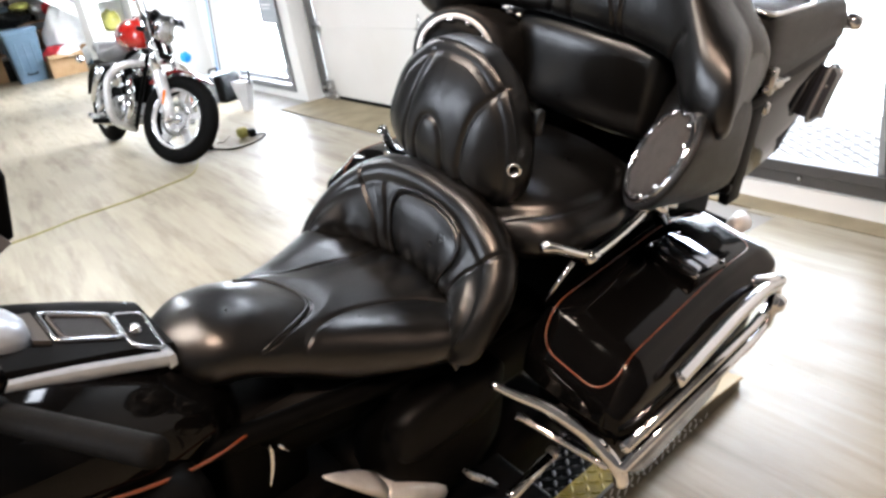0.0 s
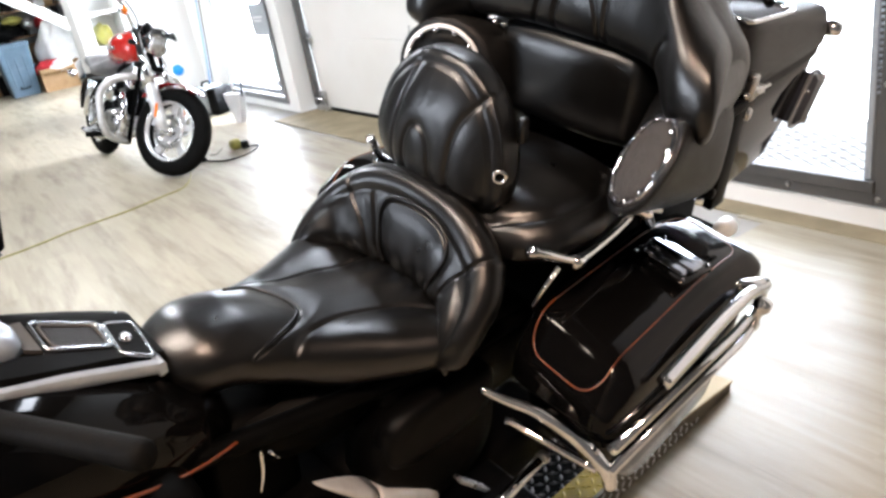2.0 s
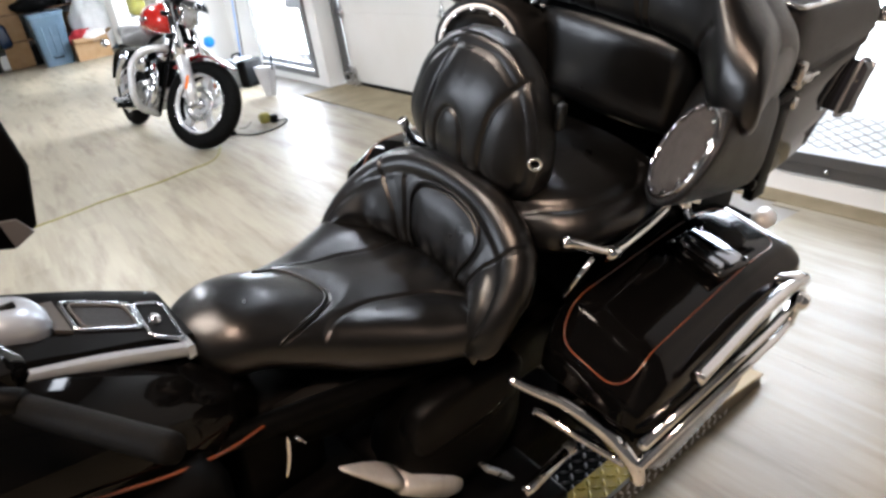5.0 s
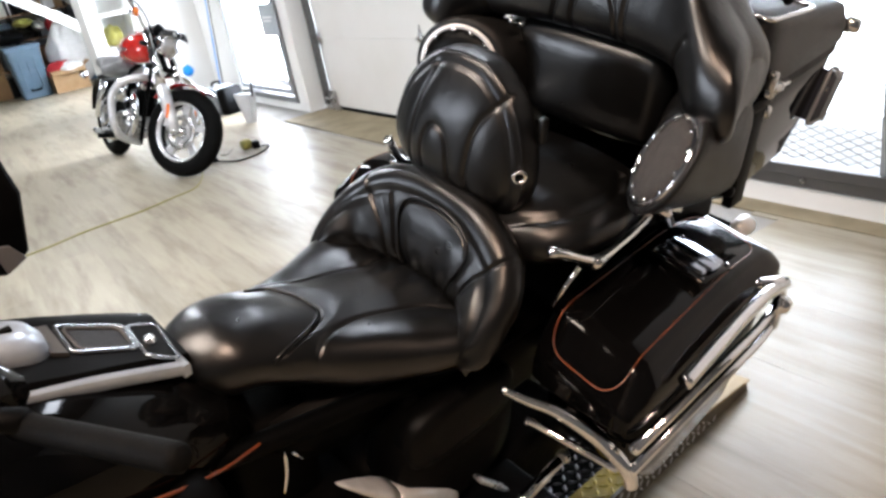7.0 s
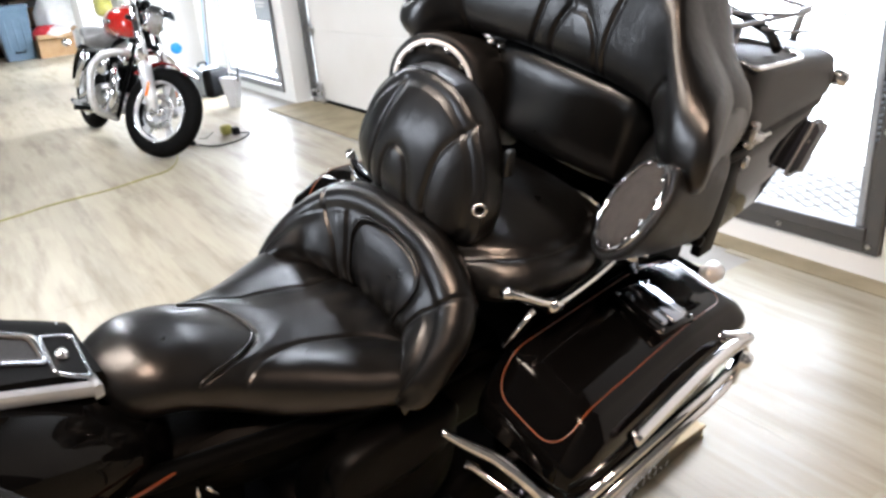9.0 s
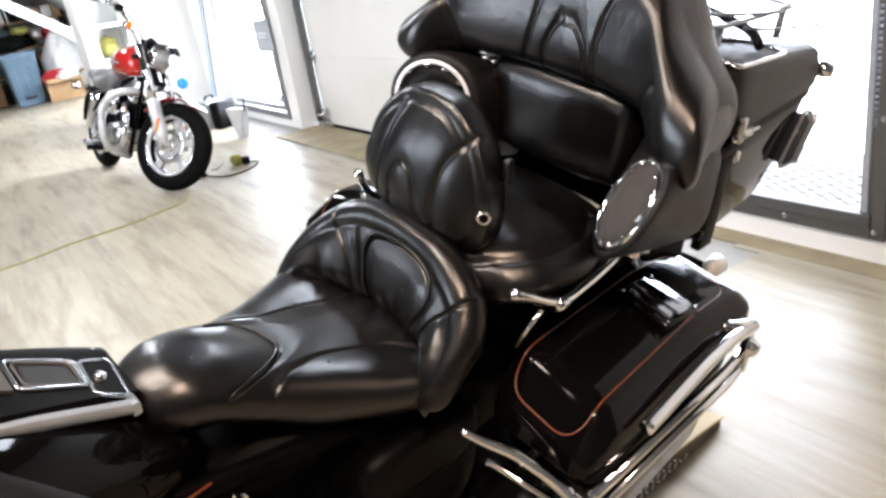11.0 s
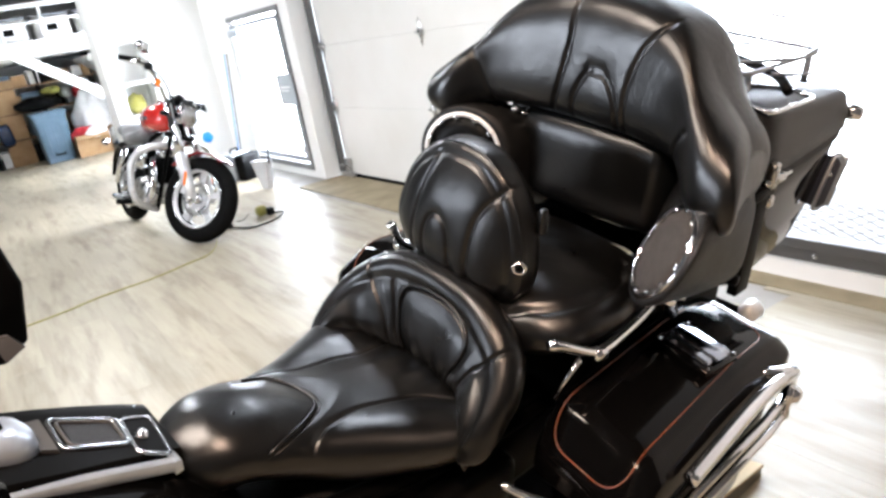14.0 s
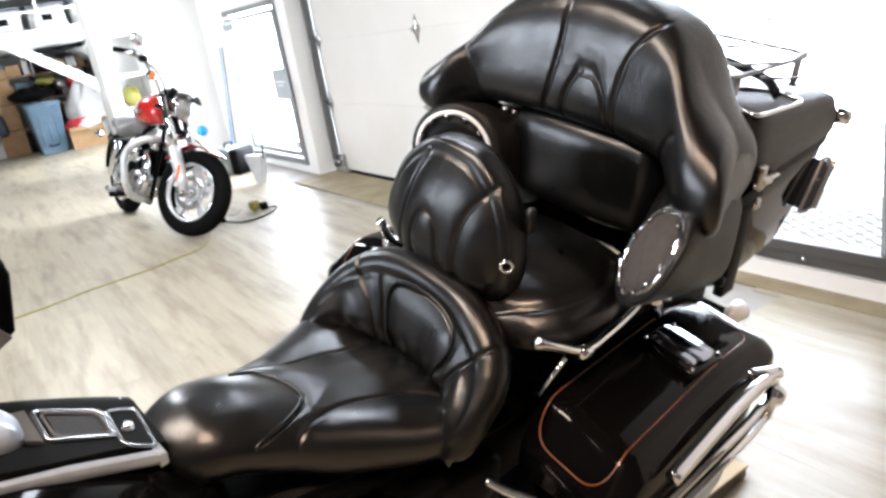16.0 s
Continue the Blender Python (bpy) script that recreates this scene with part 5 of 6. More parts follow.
lk = part("shift_linkage", tube(spline([(-.767, -.20, .722), (-.767, -.20, .709), (-.769, -.20, .676), (-.776, -.20, .646)], 5), [.0015] * 4 + [.0034] * 9 + [.0025] * 3, 8), CHROME, bike, "small chrome shift linkage")
part("linkage_clip", tube([(-.755, -.20, .712), (-.742, -.20, .690)], .0025, 8), CHROME, lk)

# ---- platform under the motorcycle ----
BASE = pose(-1.3406, 0.8903, 0, 0, 0, 97.5)
plat = thing("wheel_platform", BASE, "aluminium diamond plate platform under the motorcycle", "platform")
def ramp(y0, y1, drop, x0=-2.2, x1=.545):
    """A long bar of the platform whose top slopes down at the tail."""
    rows = [(x0, .056), (.26, .056), (x1, .024)]
    rows = [(x, z - drop) for x, z in rows]
    side = [(x0, 0)] + [(x, z) for x, z in rows] + [(x1, 0)]
    return loft([[(x, y, z) for x, z in side] for y in (y0, y1)])


part("deck", box(-2.2, .28, -.262, .40, 0.0, .036, .002, 1), RUBBER, plat, "black tread plate deck", smooth=False)
part("side_deck", ramp(-.343, -.265, .010, -2.2, .28), DECKPLATE, plat, "worn yellow tread plate", smooth=False)
part("end_deck", ramp(-.344, .40, .004, .285, .545), DECKPLATE, plat, smooth=False)
part("side_flange", ramp(-.354, -.345, 0), PLATE, plat, smooth=False)
part("end_board", loft([[(.30, y, .0535), (.552, y, .0255), (.552, y, .032), (.30, y, .060)] for y in (-.358, .40)]), PLY, plat, "pale plywood end board", smooth=False)


def lug(m):
    """One raised tread bar of the plate."""
    v = [(-.0135, 0, 0), (0, -.0046, 0), (.0135, 0, 0), (0, .0046, 0), (-.006, 0, .0028), (.006, 0, .0028)]
    return moved((v, [(0, 1, 4), (1, 5, 4), (1, 2, 5), (2, 3, 5), (3, 4, 5), (3, 0, 4)]), m)


flange_tread, deck_tread, dark_tread = [], [], []
for i in range(52):
    x = -.90 + i * .025
    for j in range(3):
        s = 45 if (i + j) % 2 else -45
        if x < .44 - .09 * j:
            flange_tread.append(lug(pose(x, -.354, .010 + j * .017, 90, 0, 0) @ pose(0, 0, 0, 0, 0, s) @ Matrix.Scale(.8, 4)))
    for j in range(11):
        s = 45 if (i + j) % 2 else -45
        if x < .25:
            (deck_tread if j < 3 else dark_tread).append(lug(pose(x, -.33 + j * .025, .046 if j < 3 else .036, 0, 0, s)))
# flange lugs paler than their plate, the glint put into the colour
tagged(part("tread", join(*flange_tread), PALEMETAL, plat, smooth=False), kind="stuff")
tagged(part("tread", join(*deck_tread), YELLOWPLATE, plat, smooth=False), kind="stuff")
tagged(part("tread", join(*dark_tread), BLACKFRAME, plat, smooth=False), kind="stuff")


# ---- the red cruiser by the glass door (x: to its tail, y: to its right side) ----
RB = pose(-5.51, 1.20, 0, 0, 0, 185) @ pose(0, 0, 0, 11.5)
red = thing("cruiser_motorcycle", RB, "red cruiser motorcycle with polished spoked wheels and chrome crash bar", "motorcycle")


def cast_wheel(parent, u, r, w, name):
    wh = part(name, torus(r - w * .5, w * .5, 56, 14, pose(u, 0, r, 90), 1.05), RUBBER, parent, "black tyre")
    rr = r - w * .86
    part("rim", ring(rr - .012, rr + .012, -w * .42, w * .42, 56, pose(u, 0, r, 90)), ALLOY, wh, "polished rim")
    part("rim_lip", join(torus(rr + .004, .006, 56, 8, pose(u, -w * .42, r, 90)), torus(rr + .004, .006, 56, 8, pose(u, w * .42, r, 90))), CHROME, wh)
    part("hub", lathe([(0, -.075), (.028, -.075), (.045, -.05), (.045, .05), (.028, .075), (0, .075)], 24, pose(u, 0, r, 90)), CHROME, wh)
    for k in range(5):
        q = loft([[(.035, -.030, -.018), (.035, .030, -.018), (.035, .030, .018), (.035, -.030, .018)], [(rr * .55, -.020, -.014), (rr * .55, .020, -.014), (rr * .55, .020, .014), (rr * .55, -.020, .014)],
                  [(rr - .006, -.034, -.016), (rr - .006, .034, -.016), (rr - .006, .034, .016), (rr - .006, -.034, .016)]])
        part("spoke", q, ALLOY, wh, smooth=False).matrix_local = pose(u, 0, r, 90, 0, 0) @ pose(0, 0, 0, 0, 0, 72 * k + 20)
    part("brake_disc", ring(.085, .125, -.052, -.046, 40, pose(u, 0, r, 90)), STEEL, wh)
    return wh


cast_wheel(red, 0, .317, .125, "front_wheel")
cast_wheel(red, 1.60, .315, .14, "rear_wheel")
for sy in (-1, 1):
    fk = part("fork_leg", tube([(.0, sy * .105, .317), (.05, sy * .105, .42), (.15, sy * .105, .62)], [.036, .043, .043], 14), ALLOY, red, "polished fork leg")
    part("fork_tube", tube([(.14, sy * .105, .60), (.34, sy * .105, 1.0)], .032, 14), CHROME, fk)
    part("reflector", box(.035, .058, sy * .147 - .004, sy * .147 + .004, .40, .50, .004), AMBER, fk, "amber side reflector").matrix_local = pose(0, 0, 0)
    part("axle_cap", lathe([(0, .02), (.02, .016), (.022, 0)], 14, pose(0, sy * .12, .317, -90 * sy)), CHROME, fk)
part("front_fender", loft([[( (.335 + .012 * math.sin(math.pi * k / 15)) * math.cos(b), .078 * math.cos(math.pi * k / 15), .317 + (.335 + .016 * math.sin(math.pi * k / 15)) * math.sin(b)) for k in range(16)] for b in [radians(42 + 4.6 * i) for i in range(19)]], False), DKRED, red, "dark red front fender")
part("triple_tree", join(box(.29, .37, -.14, .14, .90, .935, .012, 2), box(.22, .30, -.14, .14, .74, .78, .012, 2), tube([(.24, 0, .76), (.36, 0, .97)], .03, 12)), DARK, red, "black triple clamp")
hl = part("headlight", lathe([(0, -.13), (.05, -.12), (.082, -.07), (.092, 0), (.092, .008)], 32, pose(.215, 0, .93, 0, -96, 0)), CHROME, red, "chrome headlight shell")
part("lens", lathe([(0, .026), (.05, .02), (.086, .004), (.09, 0)], 32, pose(.207, 0, .9305, 0, -96, 0)), LAMPGLASS, hl, "clear glass lens")
part("visor", loft([[(.13 + .10 * t, (.10 + .012 * t) * math.cos(a), .94 + (.10 + .012 * t) * math.sin(a)) for a in [math.pi * (.12 + .76 * k / 14) for k in range(15)]] for t in (0, .5, 1)], False), CHROME, hl)
tank = part("fuel_tank", loft([[(u, hy * sup(math.cos(2 * math.pi * k / 36), .85), cz + hz * sup(math.sin(2 * math.pi * k / 36), .85)) for k in range(36)] for u, hy, cz, hz in ((.42, .03, .90, .03), (.44, .075, .90, .075), (.50, .118, .905, .105), (.60, .140, .905, .115), (.72, .136, .895, .11), (.84, .108, .87, .09), (.93, .06, .84, .05), (.95, .02, .83, .02))]), RED, red, "red metallic teardrop fuel tank")
part("filler_cap", lathe([(0, .02), (.03, .016), (.036, 0)], 20, pose(.62, 0, 1.018)), CHROME, tank)
part("badge", box(.56, .74, .130, .142, .89, .92, .003), CHROME, tank)
part("seat", puff([(.90, 0, .79, .05, .03), (.95, 0, .775, .11, .05), (1.10, 0, .74, .15, .055), (1.22, 0, .735, .15, .055), (1.28, 0, .78, .14, .06), (1.50, 0, .80, .11, .05), (1.56, 0, .80, .05, .03)], 0, 40, .7), GREYSEAT, red, "grey black two-up seat")
part("rear_fender", loft([[(1.60 + (.335 + .01 * math.sin(math.pi * k / 15)) * math.cos(b), .085 * math.cos(math.pi * k / 15), .315 + (.345 + .016 * math.sin(math.pi * k / 15)) * math.sin(b)) for k in range(16)] for b in [radians(12 + 7 * i) for i in range(20)]], False), GLOSS, red, "gloss black rear fender")
part("engine_case", join(box(.62, 1.12, -.13, .13, .22, .42, .05, 3), lathe([(0, .17), (.09, .165), (.11, .12), (.11, 0)], 28, pose(.78, .0, .34, -90))), STEEL, red, "polished engine cases")
for cu, ang in ((.68, -20), (.90, 22)):
    cyl = part("cylinder", lathe([(.0, 0), (.056, 0), (.056, .22), (0, .22)], 20, pose(cu, 0, .40, 0, ang, 0)), ENGINE, red, "black finned cylinder")
    for i in range(11):
        part("cooling_fin", lathe([(.05, 0), (.082, 0), (.082, .008), (.05, .008)], 20, pose(cu, 0, .40, 0, ang, 0) @ pose(0, 0, .02 + .019 * i)), ENGINE, cyl)
    part("rocker_cover", box(-.075, .075, -.07, .07, .23, .31, .025, 3), CHROME, red).matrix_local = pose(cu, 0, .40, 0, ang, 0)
part("air_cleaner", lathe([(0, .06), (.07, .055), (.092, .035), (.095, 0)], 32, pose(.78, .12, .60, -90)), CHROME, red, "chrome round air cleaner")
part("header_pipe", tube(rounded([(.62, .09, .58), (.50, .14, .52), (.47, .16, .36), (.60, .19, .26), (.90, .20, .24)], .09, 8), .030, 16), CHROME, red, "chrome exhaust header")
part("header_pipe", tube(rounded([(.98, .09, .56), (1.05, .15, .50), (1.02, .19, .36), (1.15, .20, .31)], .07, 8), .026, 14), CHROME, red)
for dz in (.0,):
    part("muffler", tube([(.88 + dz, .205, .235 + dz), (.98, .205, .235 + dz), (1.28, .212, .242 + dz), (1.36, .213, .244 + dz)], [.026, .036, .038, .034], 18), CHROME, red, "chrome muffler")
part("crash_bar", tube(rounded([(.36, .06, .70), (.40, .20, .70), (.46, .315, .60), (.46, .32, .36), (.50, .26, .26), (.62, .10, .20)], .10, 8), .026, 14), ALLOY, red, "chrome crash bar")
part("crash_bar", tube(rounded([(.36, -.06, .70), (.40, -.20, .70), (.46, -.33, .60), (.46, -.335, .36), (.50, -.27, .27), (.62, -.10, .22)], .09, 7), .019, 12), CHROME, red)
for sy in (-1, 1):
    pg = part("foot_peg", tube([(.60, sy * .24, .28), (.62, sy * .30, .28)], .012, 10), STEEL, red)
    part("peg_rubber", tube([(.60, sy * .29, .28), (.60, sy * .40, .285)], .020, 12), RUBBER, pg, "black peg rubber")
    dz = -.10 if sy < 0 else 0
    hb = part("handlebar", tube(rounded([(.36, 0, 1.0), (.37, sy * .09, 1.02), (.39, sy * .16, 1.13 + dz * .5), (.44, sy * .245, 1.235 + dz), (.58, sy * .36, 1.255 + dz)] if sy > 0 else [(.36, 0, 1.0), (.37, -.06, 1.02), (.40, -.10, 1.07), (.48, -.15, 1.10), (.66, -.22, 1.08)], .05, 6), .015, 10), CHROME, red, "chrome handlebar")
    if sy < 0:
        part("grip", tube([(.55, -.177, 1.092), (.66, -.22, 1.08)], .019, 12), RUBBER, hb)
    else:
        part("grip", tube([(.48, sy * .275, 1.262 + dz), (.59, sy * .375, 1.253 + dz)], .019, 12), RUBBER, hb)
        part("control_box", box(-.03, .03, -.025, .025, -.025, .025, .008), DARK, hb).matrix_local = pose(.435, sy * .235, 1.228 + dz, 0, 0, 30 * sy)
        part("control_cable", tube(spline([(.42, sy * .23, 1.21 + dz), (.34, sy * .20, 1.16 + dz), (.30, sy * .13, 1.05), (.36, sy * .05, .95)], 6), .006, 8), RUBBER, hb, "black control cable")
    part("riser", tube([(.345, sy * .045, .93), (.36, sy * .045, 1.01)], .022, 12), CHROME, hb)
    if sy > 0:
        part("lever", tube(rounded([(.40, sy * .24, 1.255 + dz), (.38, sy * .32, 1.25 + dz), (.45, sy * .40, 1.235 + dz)], .03, 4), .006, 8), CHROME, hb)
        part("mirror_stem", tube([(.43, sy * .24, 1.275), (.44, sy * .27, 1.33)], .006, 8), CHROME, hb)
        mr = part("mirror", loft([[(x, sy * .285 + y, 1.355 + z) for y, z in super_ring(0, 0, hy, hz, 28, .75)] for x, hy, hz in ((.430, .02, .012), (.440, .055, .034), (.462, .066, .042), (.470, .066, .042))]), CHROME, hb, "chrome mirror back")
    if sy < 0:
        continue
    ts = part("turn_signal", lathe([(0, .045), (.02, .04), (.032, .015), (.034, -.01)], 20, pose(.37, sy * .20, 1.12, 0, 90, 0)), CHROME, red)
    part("lens", lathe([(0, .012), (.02, .009), (.032, 0)], 20, pose(.36, sy * .20, 1.12, 0, -90, 0)), AMBER, ts, "amber lens")
for sy in (-1, 1):
    rs = part("rear_signal", lathe([(0, .045), (.02, .04), (.03, .015), (.032, -.01)], 20, pose(1.72, sy * .17, .70, 0, 90, 0)), CHROME, red)
    part("shock", tube([(1.30, sy * .13, .64), (1.58, sy * .13, .36)], .028, 12), CHROME, red)
part("belt_guard", box(1.05, 1.62, -.14, -.12, .33, .40, .01), DARK, red)
part("frame_tube", join(tube([(.34, 0, .90), (.40, .06, .60), (.60, .10, .20), (1.3, .12, .24)], .016, 10), tube([(.34, 0, .90), (.40, -.06, .60), (.60, -.10, .20), (1.3, -.12, .24)], .016, 10), tube([(.38, 0, .86), (1.0, 0, .72), (1.5, .1, .68)], .02, 10)), ENGINE, red)
part("gauge", lathe([(0, .03), (.04, .028), (.046, 0), (.04, -.04)], 24, pose(.32, 0, 1.04, 0, -40, 0)), DARK, red, "black round gauge")
part("kick_stand", tube([(.80, -.12, .22), (.78, -.25, .085)], .012, 8), CHROME, red)

STEER = Matrix.Translation((-.07, 0, 0)) @ Matrix.Rotation(radians(33), 4, Vector((.46, 0, .95))) @ Matrix.Translation((.07, 0, 0))
for ob in red.children:
    if ob.name.split(".")[0] in ("front_wheel", "fork_leg", "front_fender", "triple_tree", "headlight", "handlebar", "turn_signal", "gauge"):
        ob.matrix_basis = STEER @ ob.matrix_basis

# ---- the blue tourer in the storage corner, tail to the room ----
blue = thing("parked_motorcycle", pose(-15.0, 0.33, 0, 0, 0, 0) @ pose(0, 0, 0, 10), "dark blue touring motorcycle parked with its tail outward", "motorcycle")
part("rear_tyre", torus(.25, .075, 36, 12, pose(.0, 0, .325, 90), 1.0), RUBBER, blue, "black tyre")
part("rear_fender", loft([[((.345 + .015 * math.sin(math.pi * k / 11)) * math.cos(b), .10 * math.cos(math.pi * k / 11), .33 + (.345 + .015 * math.sin(math.pi * k / 11)) * math.sin(b)) for k in range(12)] for b in [radians(5 + 9 * i) for i in range(16)]], False), BLUE, blue)
for sy in (-1, 1):
    part("saddlebag", loft([[(x, sy * .35 + y, z) for x, y in super_ring(-.10, 0, hx, hy, 32, .35)] for z, hx, hy in ((.30, .20, .07), (.36, .27, .11), (.62, .30, .125), (.68, .28, .11), (.695, .2, .07))]), BLUE, blue, "blue saddlebag")
    part("turn_signal", lathe([(0, .04), (.03, .03), (.038, 0)], 18, pose(.34, sy * .19, .66, 0, 90, 0)), CHROME, blue)
part("trunk", loft([[(x, y, z) for x, y in super_ring(.0, 0, hx, hy, 40, .35)] for z, hx, hy in ((.80, .18, .24), (.84, .24, .30), (.98, .26, .315), (1.0, .265, .32), (1.07, .25, .30), (1.09, .2, .25))]), BLUE, blue, "blue luggage trunk")
part("rack", join(tube(rounded([(-.18, -.22, 1.15), (.2, -.22, 1.15), (.2, .22, 1.15), (-.18, .22, 1.15)], .05, 4, True), .008, 8, True), *[tube([(x, y, 1.08), (x, y, 1.15)], .008, 6) for x in (-.1, .12) for y in (-.2, .2)]), CHROME, blue, "chrome rack")
part("tail_lamp", box(.35, .40, -.055, .055, .60, .67, .02, 2), REDLENS, blue, "red tail lamp")
part("light_bar", box(.33, .36, -.16, .16, .585, .615, .01), CHROME, blue)
part("number_plate", box(.40, .41, -.09, .09, .44, .54, .004), WHITECLOTH, blue)
part("plate_bar", box(.411, .414, -.07, .07, .475, .51), REDLENS, blue)
part("body", join(box(-.9, -.1, -.16, .16, .35, .80, .06, 2), box(-1.1, -.6, -.2, .2, .75, .95, .08, 2)), BLUE, blue)
part("backrest", box(-.32, -.22, -.22, .22, .9, 1.18, .05, 3), LEATHER, blue)

# ---- storage corner ----
bin_ = thing("wheelie_bin", pose(-14.3, 1.25, 0), "blue grey plastic wheelie bin with closed lid", "bin")
part("body", loft([[(x, y, z) for x, y in super_ring(0, 0, h, h * .98, 32, .25)] for z, h in ((.0, .215), (.02, .22), (.74, .27), (.77, .285), (.80, .285))]), BIN, bin_)
part("lid", loft([[(x, y, z) for x, y in super_ring(-.01, 0, h, h, 32, .25)] for z, h in ((.80, .292), (.825, .292), (.845, .27), (.85, .2))]), BIN, bin_)
part("rib", join(*[box(.218 + .002, .262, y - .012, y + .012, .15, .70, .004) for y in (-.12, 0, .12)]), BIN, bin_)
part("handle", tube([(.27, -.07, .16), (.285, -.07, .13), (.285, .07, .13), (.27, .07, .16)], .012, 8), DARK, bin_)
cb = thing("cardboard_box", pose(-14.15, 1.78, 0), "open brown cardboard box holding red cloth", "box")
part("carton", join(box(-.28, .28, -.27, -.262, 0, .36), box(-.28, .28, .262, .27, 0, .36), box(-.28, -.272, -.262, .262, 0, .36), box(.272, .28, -.262, .262, 0, .36), box(-.272, .272, -.262, .262, 0, .01)), CARD, cb, smooth=False)
part("flap", loft([[(.28, -.26, .36), (.28, .26, .36), (.285, .26, .358), (.285, -.26, .358)], [(.37, -.25, .30), (.37, .25, .30), (.375, .25, .30), (.375, -.25, .30)]]), CARD, cb, smooth=False)
part("flap", loft([[(-.26, .27, .36), (.26, .27, .36), (.26, .275, .358), (-.26, .275, .358)], [(-.25, .37, .42), (.25, .37, .42), (.25, .375, .42), (-.25, .375, .42)]]), CARD, cb, smooth=False)


def lump(name, x, y, z, sx, sy, sz, material, label, category, seed):
    """A crumpled heap."""
    rg = random.Random(seed)
    ph = [rg.uniform(0, 6) for _ in range(6)]
    rings = []
    for i in range(13):
        a = math.pi * i / 12
        rings.append([(x + sx * math.sin(a) * math.cos(b) * (1 + .18 * math.sin(3 * b + ph[0]) * math.sin(2 * a + ph[1])), y + sy * math.sin(a) * math.sin(b) * (1 + .15 * math.sin(4 * b + ph[2])),
                       z + sz * (1 - math.cos(a)) * (1 + .12 * math.sin(5 * b + ph[3]) * math.sin(3 * a + ph[4]))) for b in [2 * math.pi * k / 28 for k in range(28)]])
    return tagged(part(name, loft(rings), material), label, category)


lump("red_cloth", -14.15, 1.70, .20, .24, .22, .14, CLOTH, "crumpled red cloth in the cardboard box", "cloth", 3)
lump("white_bag", -14.55, 2.0, 0, .30, .34, .52, WHITECLOTH, "bulging white plastic bag beside the box", "bag", 4)
lump("white_bundle", -14.0, 1.86, .26, .2, .2, .10, WHITECLOTH, "white cloth bundle on the cardboard box", "cloth", 5)
sh = thing("storage_shelf", pose(-15.2, 1.35, 0), "dark shelf crowded with boxes and tools", "shelf")
for z in (.42, .86, 1.28):
    part("board", box(-.3, .3, -1.0, .9, z, z + .03, .003), BROWN, sh, smooth=False)
for y in (-.98, -.02, .88):
    part("post", box(-.28, .28, y - .02, y + .02, 0, 1.7, .003), DARK, sh, smooth=False)
rg = random.Random(11)
mats = [DARK, BROWN, CARD, BIN, GREYMETAL, DARK, RUBBER, WHITECLOTH]
names = [("storage_crate", "crate"), ("carton", "box"), ("tool_box", "toolbox")]
for z in (.03 - .03, .45, .89, 1.31):
    y = .42
    while y < 2.15:
        w, h = rg.uniform(.14, .32), rg.uniform(.18, .34)
        mm = rg.choice(mats)
        nm, ct = rg.choice(names)
        tagged(part(nm, box(-15.42, -14.98 + rg.uniform(-.05, .03), y, y + w, z, z + h, .012), mm), "%s stored on the dark shelf" % {DARK: "black plastic crate", BROWN: "brown wooden crate", CARD: "brown cardboard carton", BIN: "blue grey plastic tub", GREYMETAL: "grey metal case", RUBBER: "black rubber tub", WHITECLOTH: "white plastic tub"}[mm], ct, "boxes on the shelf")
        y += w + rg.uniform(.01, .06)
lump("work_cap", -14.75, 1.47, 1.09, .16, .15, .07, YELLOW, "yellow green cap on a dark pile", "cap", 8)
lump("black_tarp", -14.65, 1.20, .86, .2, .34, .12, DARK, "dark heap of covers on the bin", "covers", 9)
lump("red_rag", -14.75, 1.86, .95, .08, .07, .10, CLOTH, "red rag hanging on the shelf", "cloth", 10)
lump("silver_bag", -14.7, 1.68, .98, .10, .10, .09, STEEL, "crumpled silver foil bag", "bag", 12)
tagged(part("tall_carton", box(-15.1, -14.95, .55, .95, 0, 1.45, .01), CARD), "tall brown cardboard carton behind the motorcycle", "box")
lump("black_tarp", -15.3, -.35, 0, .4, .45, .45, DARK, "black tarpaulin heap on the floor", "tarpaulin", 13)

# loft over the storage corner
structure("loft_deck", box(-17.2, -12.4, -2.0, WALL_Y, 1.70, 1.90), WHITE, "white painted loft platform edge")
for k in range(7):
    nm = "storage_box"
    y0 = -1.6 + k * .58
    tb = thing(nm, pose(-12.75, y0, 1.90), "white lidded storage box on the loft", "box", "boxes on the loft")
    part("tub", box(-.25, .25, 0, .48, 0, .30, .02, 2), WHITECLOTH, tb)
    part("lid", box(-.27, .27, -.015, .495, .30, .335, .01, 2), GREYMETAL, tb)
    part("label_patch", box(.251, .254, .17, .31, .10, .19), DARK, tb, smooth=False)
rail = thing("loft_rail", pose(0, 0, 0), "white wooden rail along the loft edge", "railing")
part("top_rail", box(-12.46, -12.40, -2.0, WALL_Y, 2.34, 2.40, .004), WHITE, rail, smooth=False)
part("mid_rail", box(-12.45, -12.41, -2.0, WALL_Y, 2.12, 2.16, .004), WHITE, rail, smooth=False)
for k in range(9):
    part("baluster", box(-12.45, -12.41, -1.9 + k * .55, -1.86 + k * .55, 1.90, 2.34, .003), WHITE, rail, smooth=False)
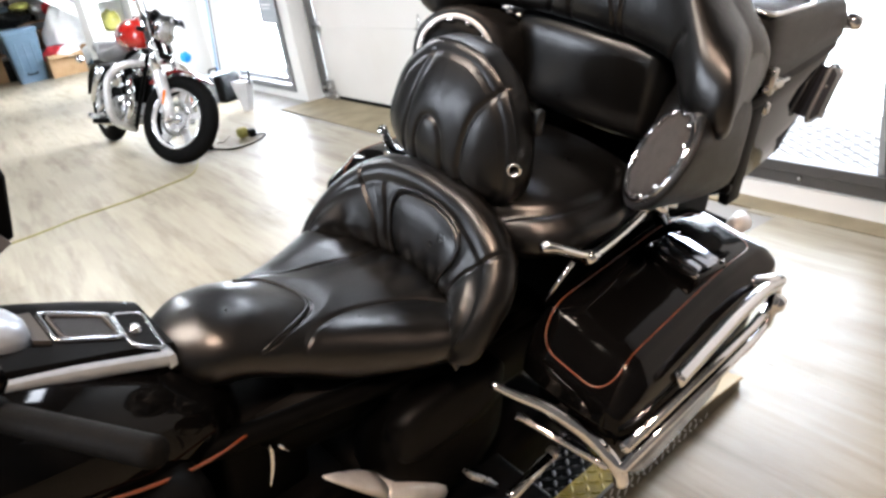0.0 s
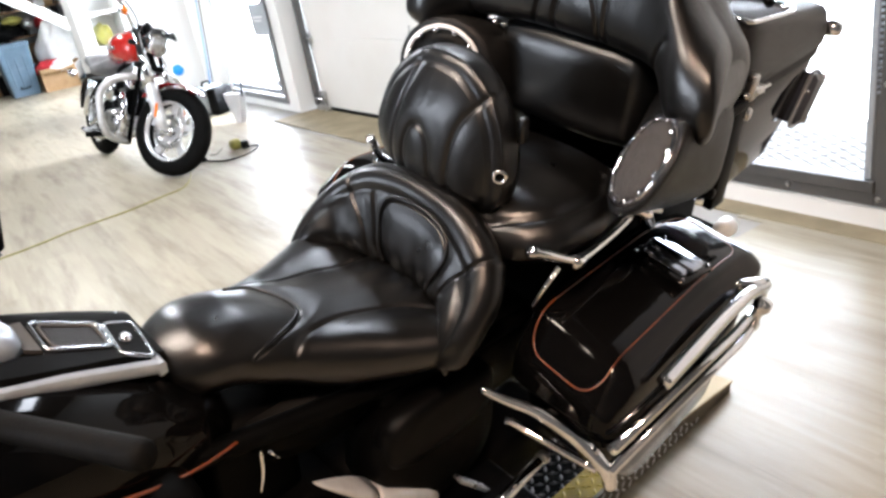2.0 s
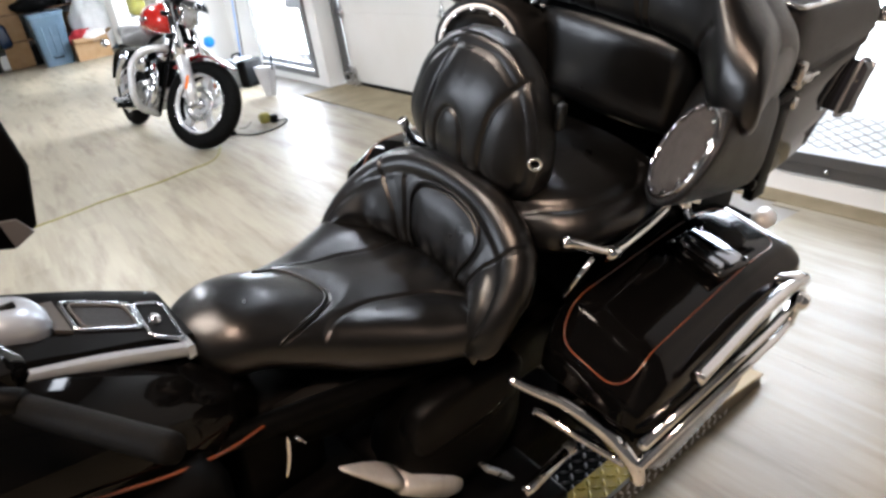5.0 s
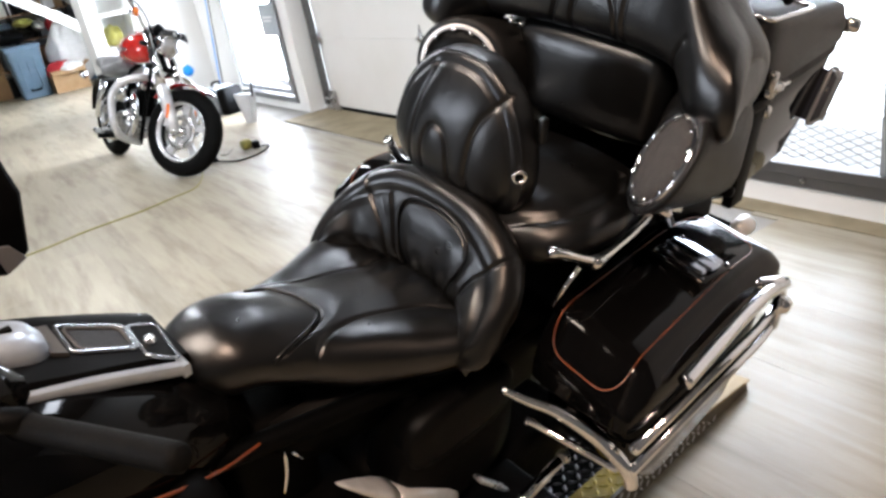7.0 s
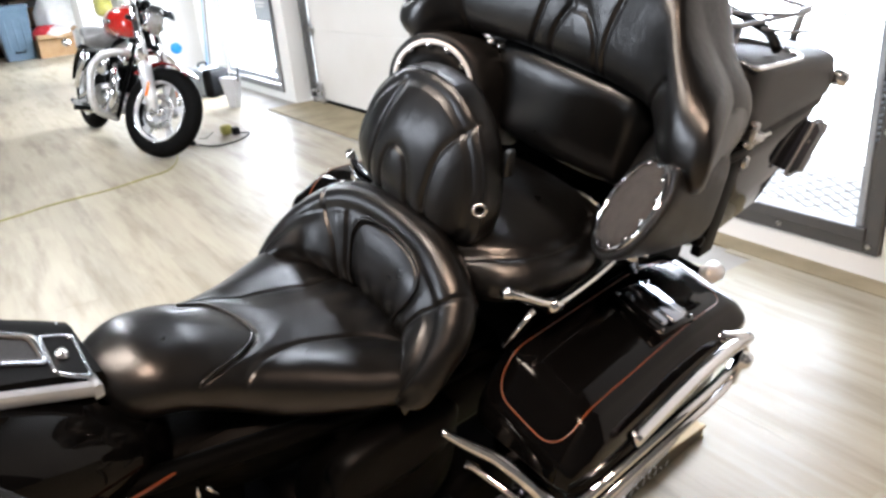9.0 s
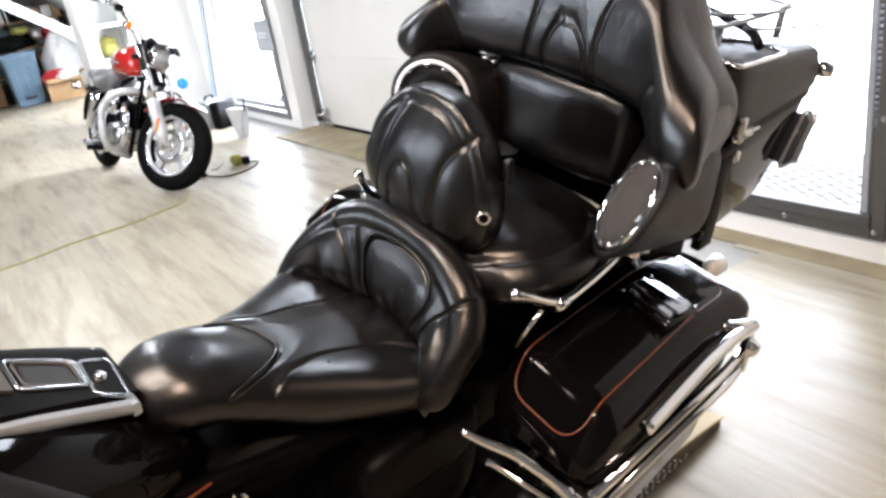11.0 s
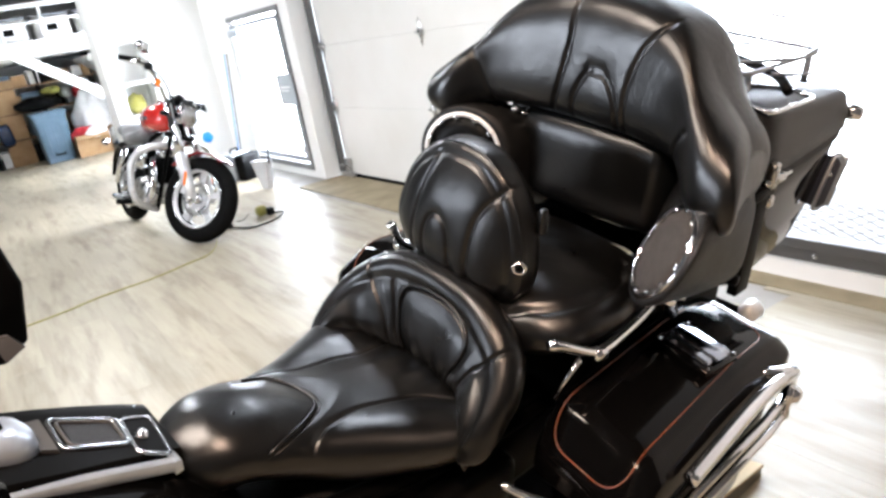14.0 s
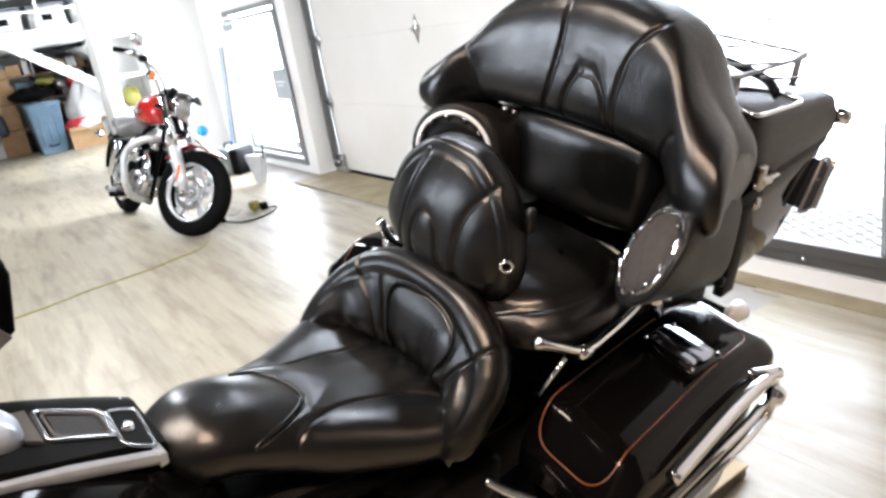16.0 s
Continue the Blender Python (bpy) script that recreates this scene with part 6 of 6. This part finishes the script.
part("stringer", loft([[(-12.9, .9, 1.70), (-12.9, 1.15, 1.70), (-12.8, 1.15, 1.70), (-12.8, .9, 1.70)], [(-12.9, 2.05, .86), (-12.9, 2.3, .86), (-12.8, 2.3, .86), (-12.8, 2.05, .86)]]), WHITE, rail, smooth=False)
structure("ceiling_slope", loft([[(-12.6, 2.0, 1.6), (-12.6, 2.66, 1.0), (-12.55, 2.66, 1.0), (-12.55, 2.0, 1.6)], [(-17, 2.0, 1.6), (-17, 2.66, 1.0), (-17, 2.66, 1.0), (-17, 2.0, 1.6)]]), WHITE, "white sloped soffit under the loft")

# ---- small things near the glass door ----
sw = tagged(part("switch_box", box(-2.73, -2.57, WALL_Y - .06, WALL_Y - .001, 1.285, 1.46, .006), DARK, smooth=False), "black switch box on the white wall beside the glass door", "switch box")
part("conduit", tube([(-2.65, WALL_Y - .03, 1.46), (-2.65, WALL_Y - .03, 2.3)], .011, 8), DARK, sw)
lump("yellow_vest", -9.20, 1.74, .78, .09, .10, .11, YELLOW, "yellow folded work vest in the niche", "vest", 21)
cs = thing("tool_case", pose(-7.62, 2.30, 0, 0, 0, 24), "dark grey plastic tool case on the floor", "case")
part("shell", box(-.22, .0, -.13, .13, 0, .28, .03, 3), GREYMETAL, cs)
part("shell", box(.008, .13, -.13, .13, 0, .27, .03, 3), DARK, cs)
part("carry_handle", tube(rounded([(-.1, -.05, .28), (-.1, -.05, .32), (-.1, .05, .32), (-.1, .05, .28)], .02, 4), .01, 8), DARK, cs)
dp = thing("dustpan", pose(-6.78, 2.20, 0, 0, 0, 20), "grey upright lobby dustpan with handle", "dustpan")
part("pan", loft([[(-.04, -.01, 0), (.04, -.01, 0), (.04, .05, 0), (-.04, .05, 0)], [(-.11, -.02, .27), (.11, -.02, .27), (.11, .06, .27), (-.11, .06, .27)]]), PANGREY, dp, smooth=False)
part("pole", tube([(.10, .02, .24), (.16, .03, .50)], .008, 8), DARK, dp)
for k, (mm, lb) in enumerate(((BRIGHTBLUE, "bright blue broom pole leaning by the glass door"), (DARK, "black broom pole leaning by the glass door"))):
    bp = thing("broom", pose(-8.30 + .09 * k, 2.46, 0), lb, "broom")
    part("pole", tube([(.02, 0, .04), (-.10, .17, 1.25)], .006, 8), mm, bp)
    part("head", box(-.10, .13, -.03, .03, 0, .06, .01), DARK, bp)
lump("blue_cloth", -8.975, 2.37, .30, .05, .055, .06, BRIGHTBLUE, "bright blue cloth hung on the white partition", "cloth", 31)
tagged(part("cable", tube(spline([(-4.4, -2.2, .004), (-4.62, -1.0, .004), (-4.791, .078, .004), (-4.885, .395, .004), (-4.923, .736, .004), (-5.004, .97, .004), (-5.066, 1.138, .004), (-5.268, 1.256, .004), (-5.517, 1.33, .004)], 10), .0045, 6), CABLE), "thin yellow extension cable on the floor", "cable")
ch = thing("battery_charger", pose(-5.75, 1.78, 0), "yellow green charger plug with black lead", "charger")
part("plug_body", puff([(-.05, 0, .035, .02, .02), (-.04, 0, .04, .035, .035), (.03, 0, .045, .04, .04), (.05, 0, .045, .02, .02)], 0, 24, .6), YELLOW, ch)
part("adapter", box(.02, .09, .03, .085, 0, .06, .012, 2), DARK, ch)
part("lead", tube(spline([(.06, .08, .01), (.12, .14, .006), (.28, .0, .006), (.30, -.19, .006), (.12, -.30, .012)], 8), .006, 8), DARK, ch, "black lead")
part("connector", puff([(.05, -.32, .02, .01, .01), (.07, -.315, .022, .022, .02), (.13, -.30, .022, .02, .018), (.15, -.295, .02, .008, .008)], 0, 20, .7), DARK, ch)
part("loop", tube(spline([(-.18, -.05, .004), (-.10, -.10, .004), (-.02, -.16, .004), (-.06, -.20, .004)], 6), .003, 6), DARK, ch)
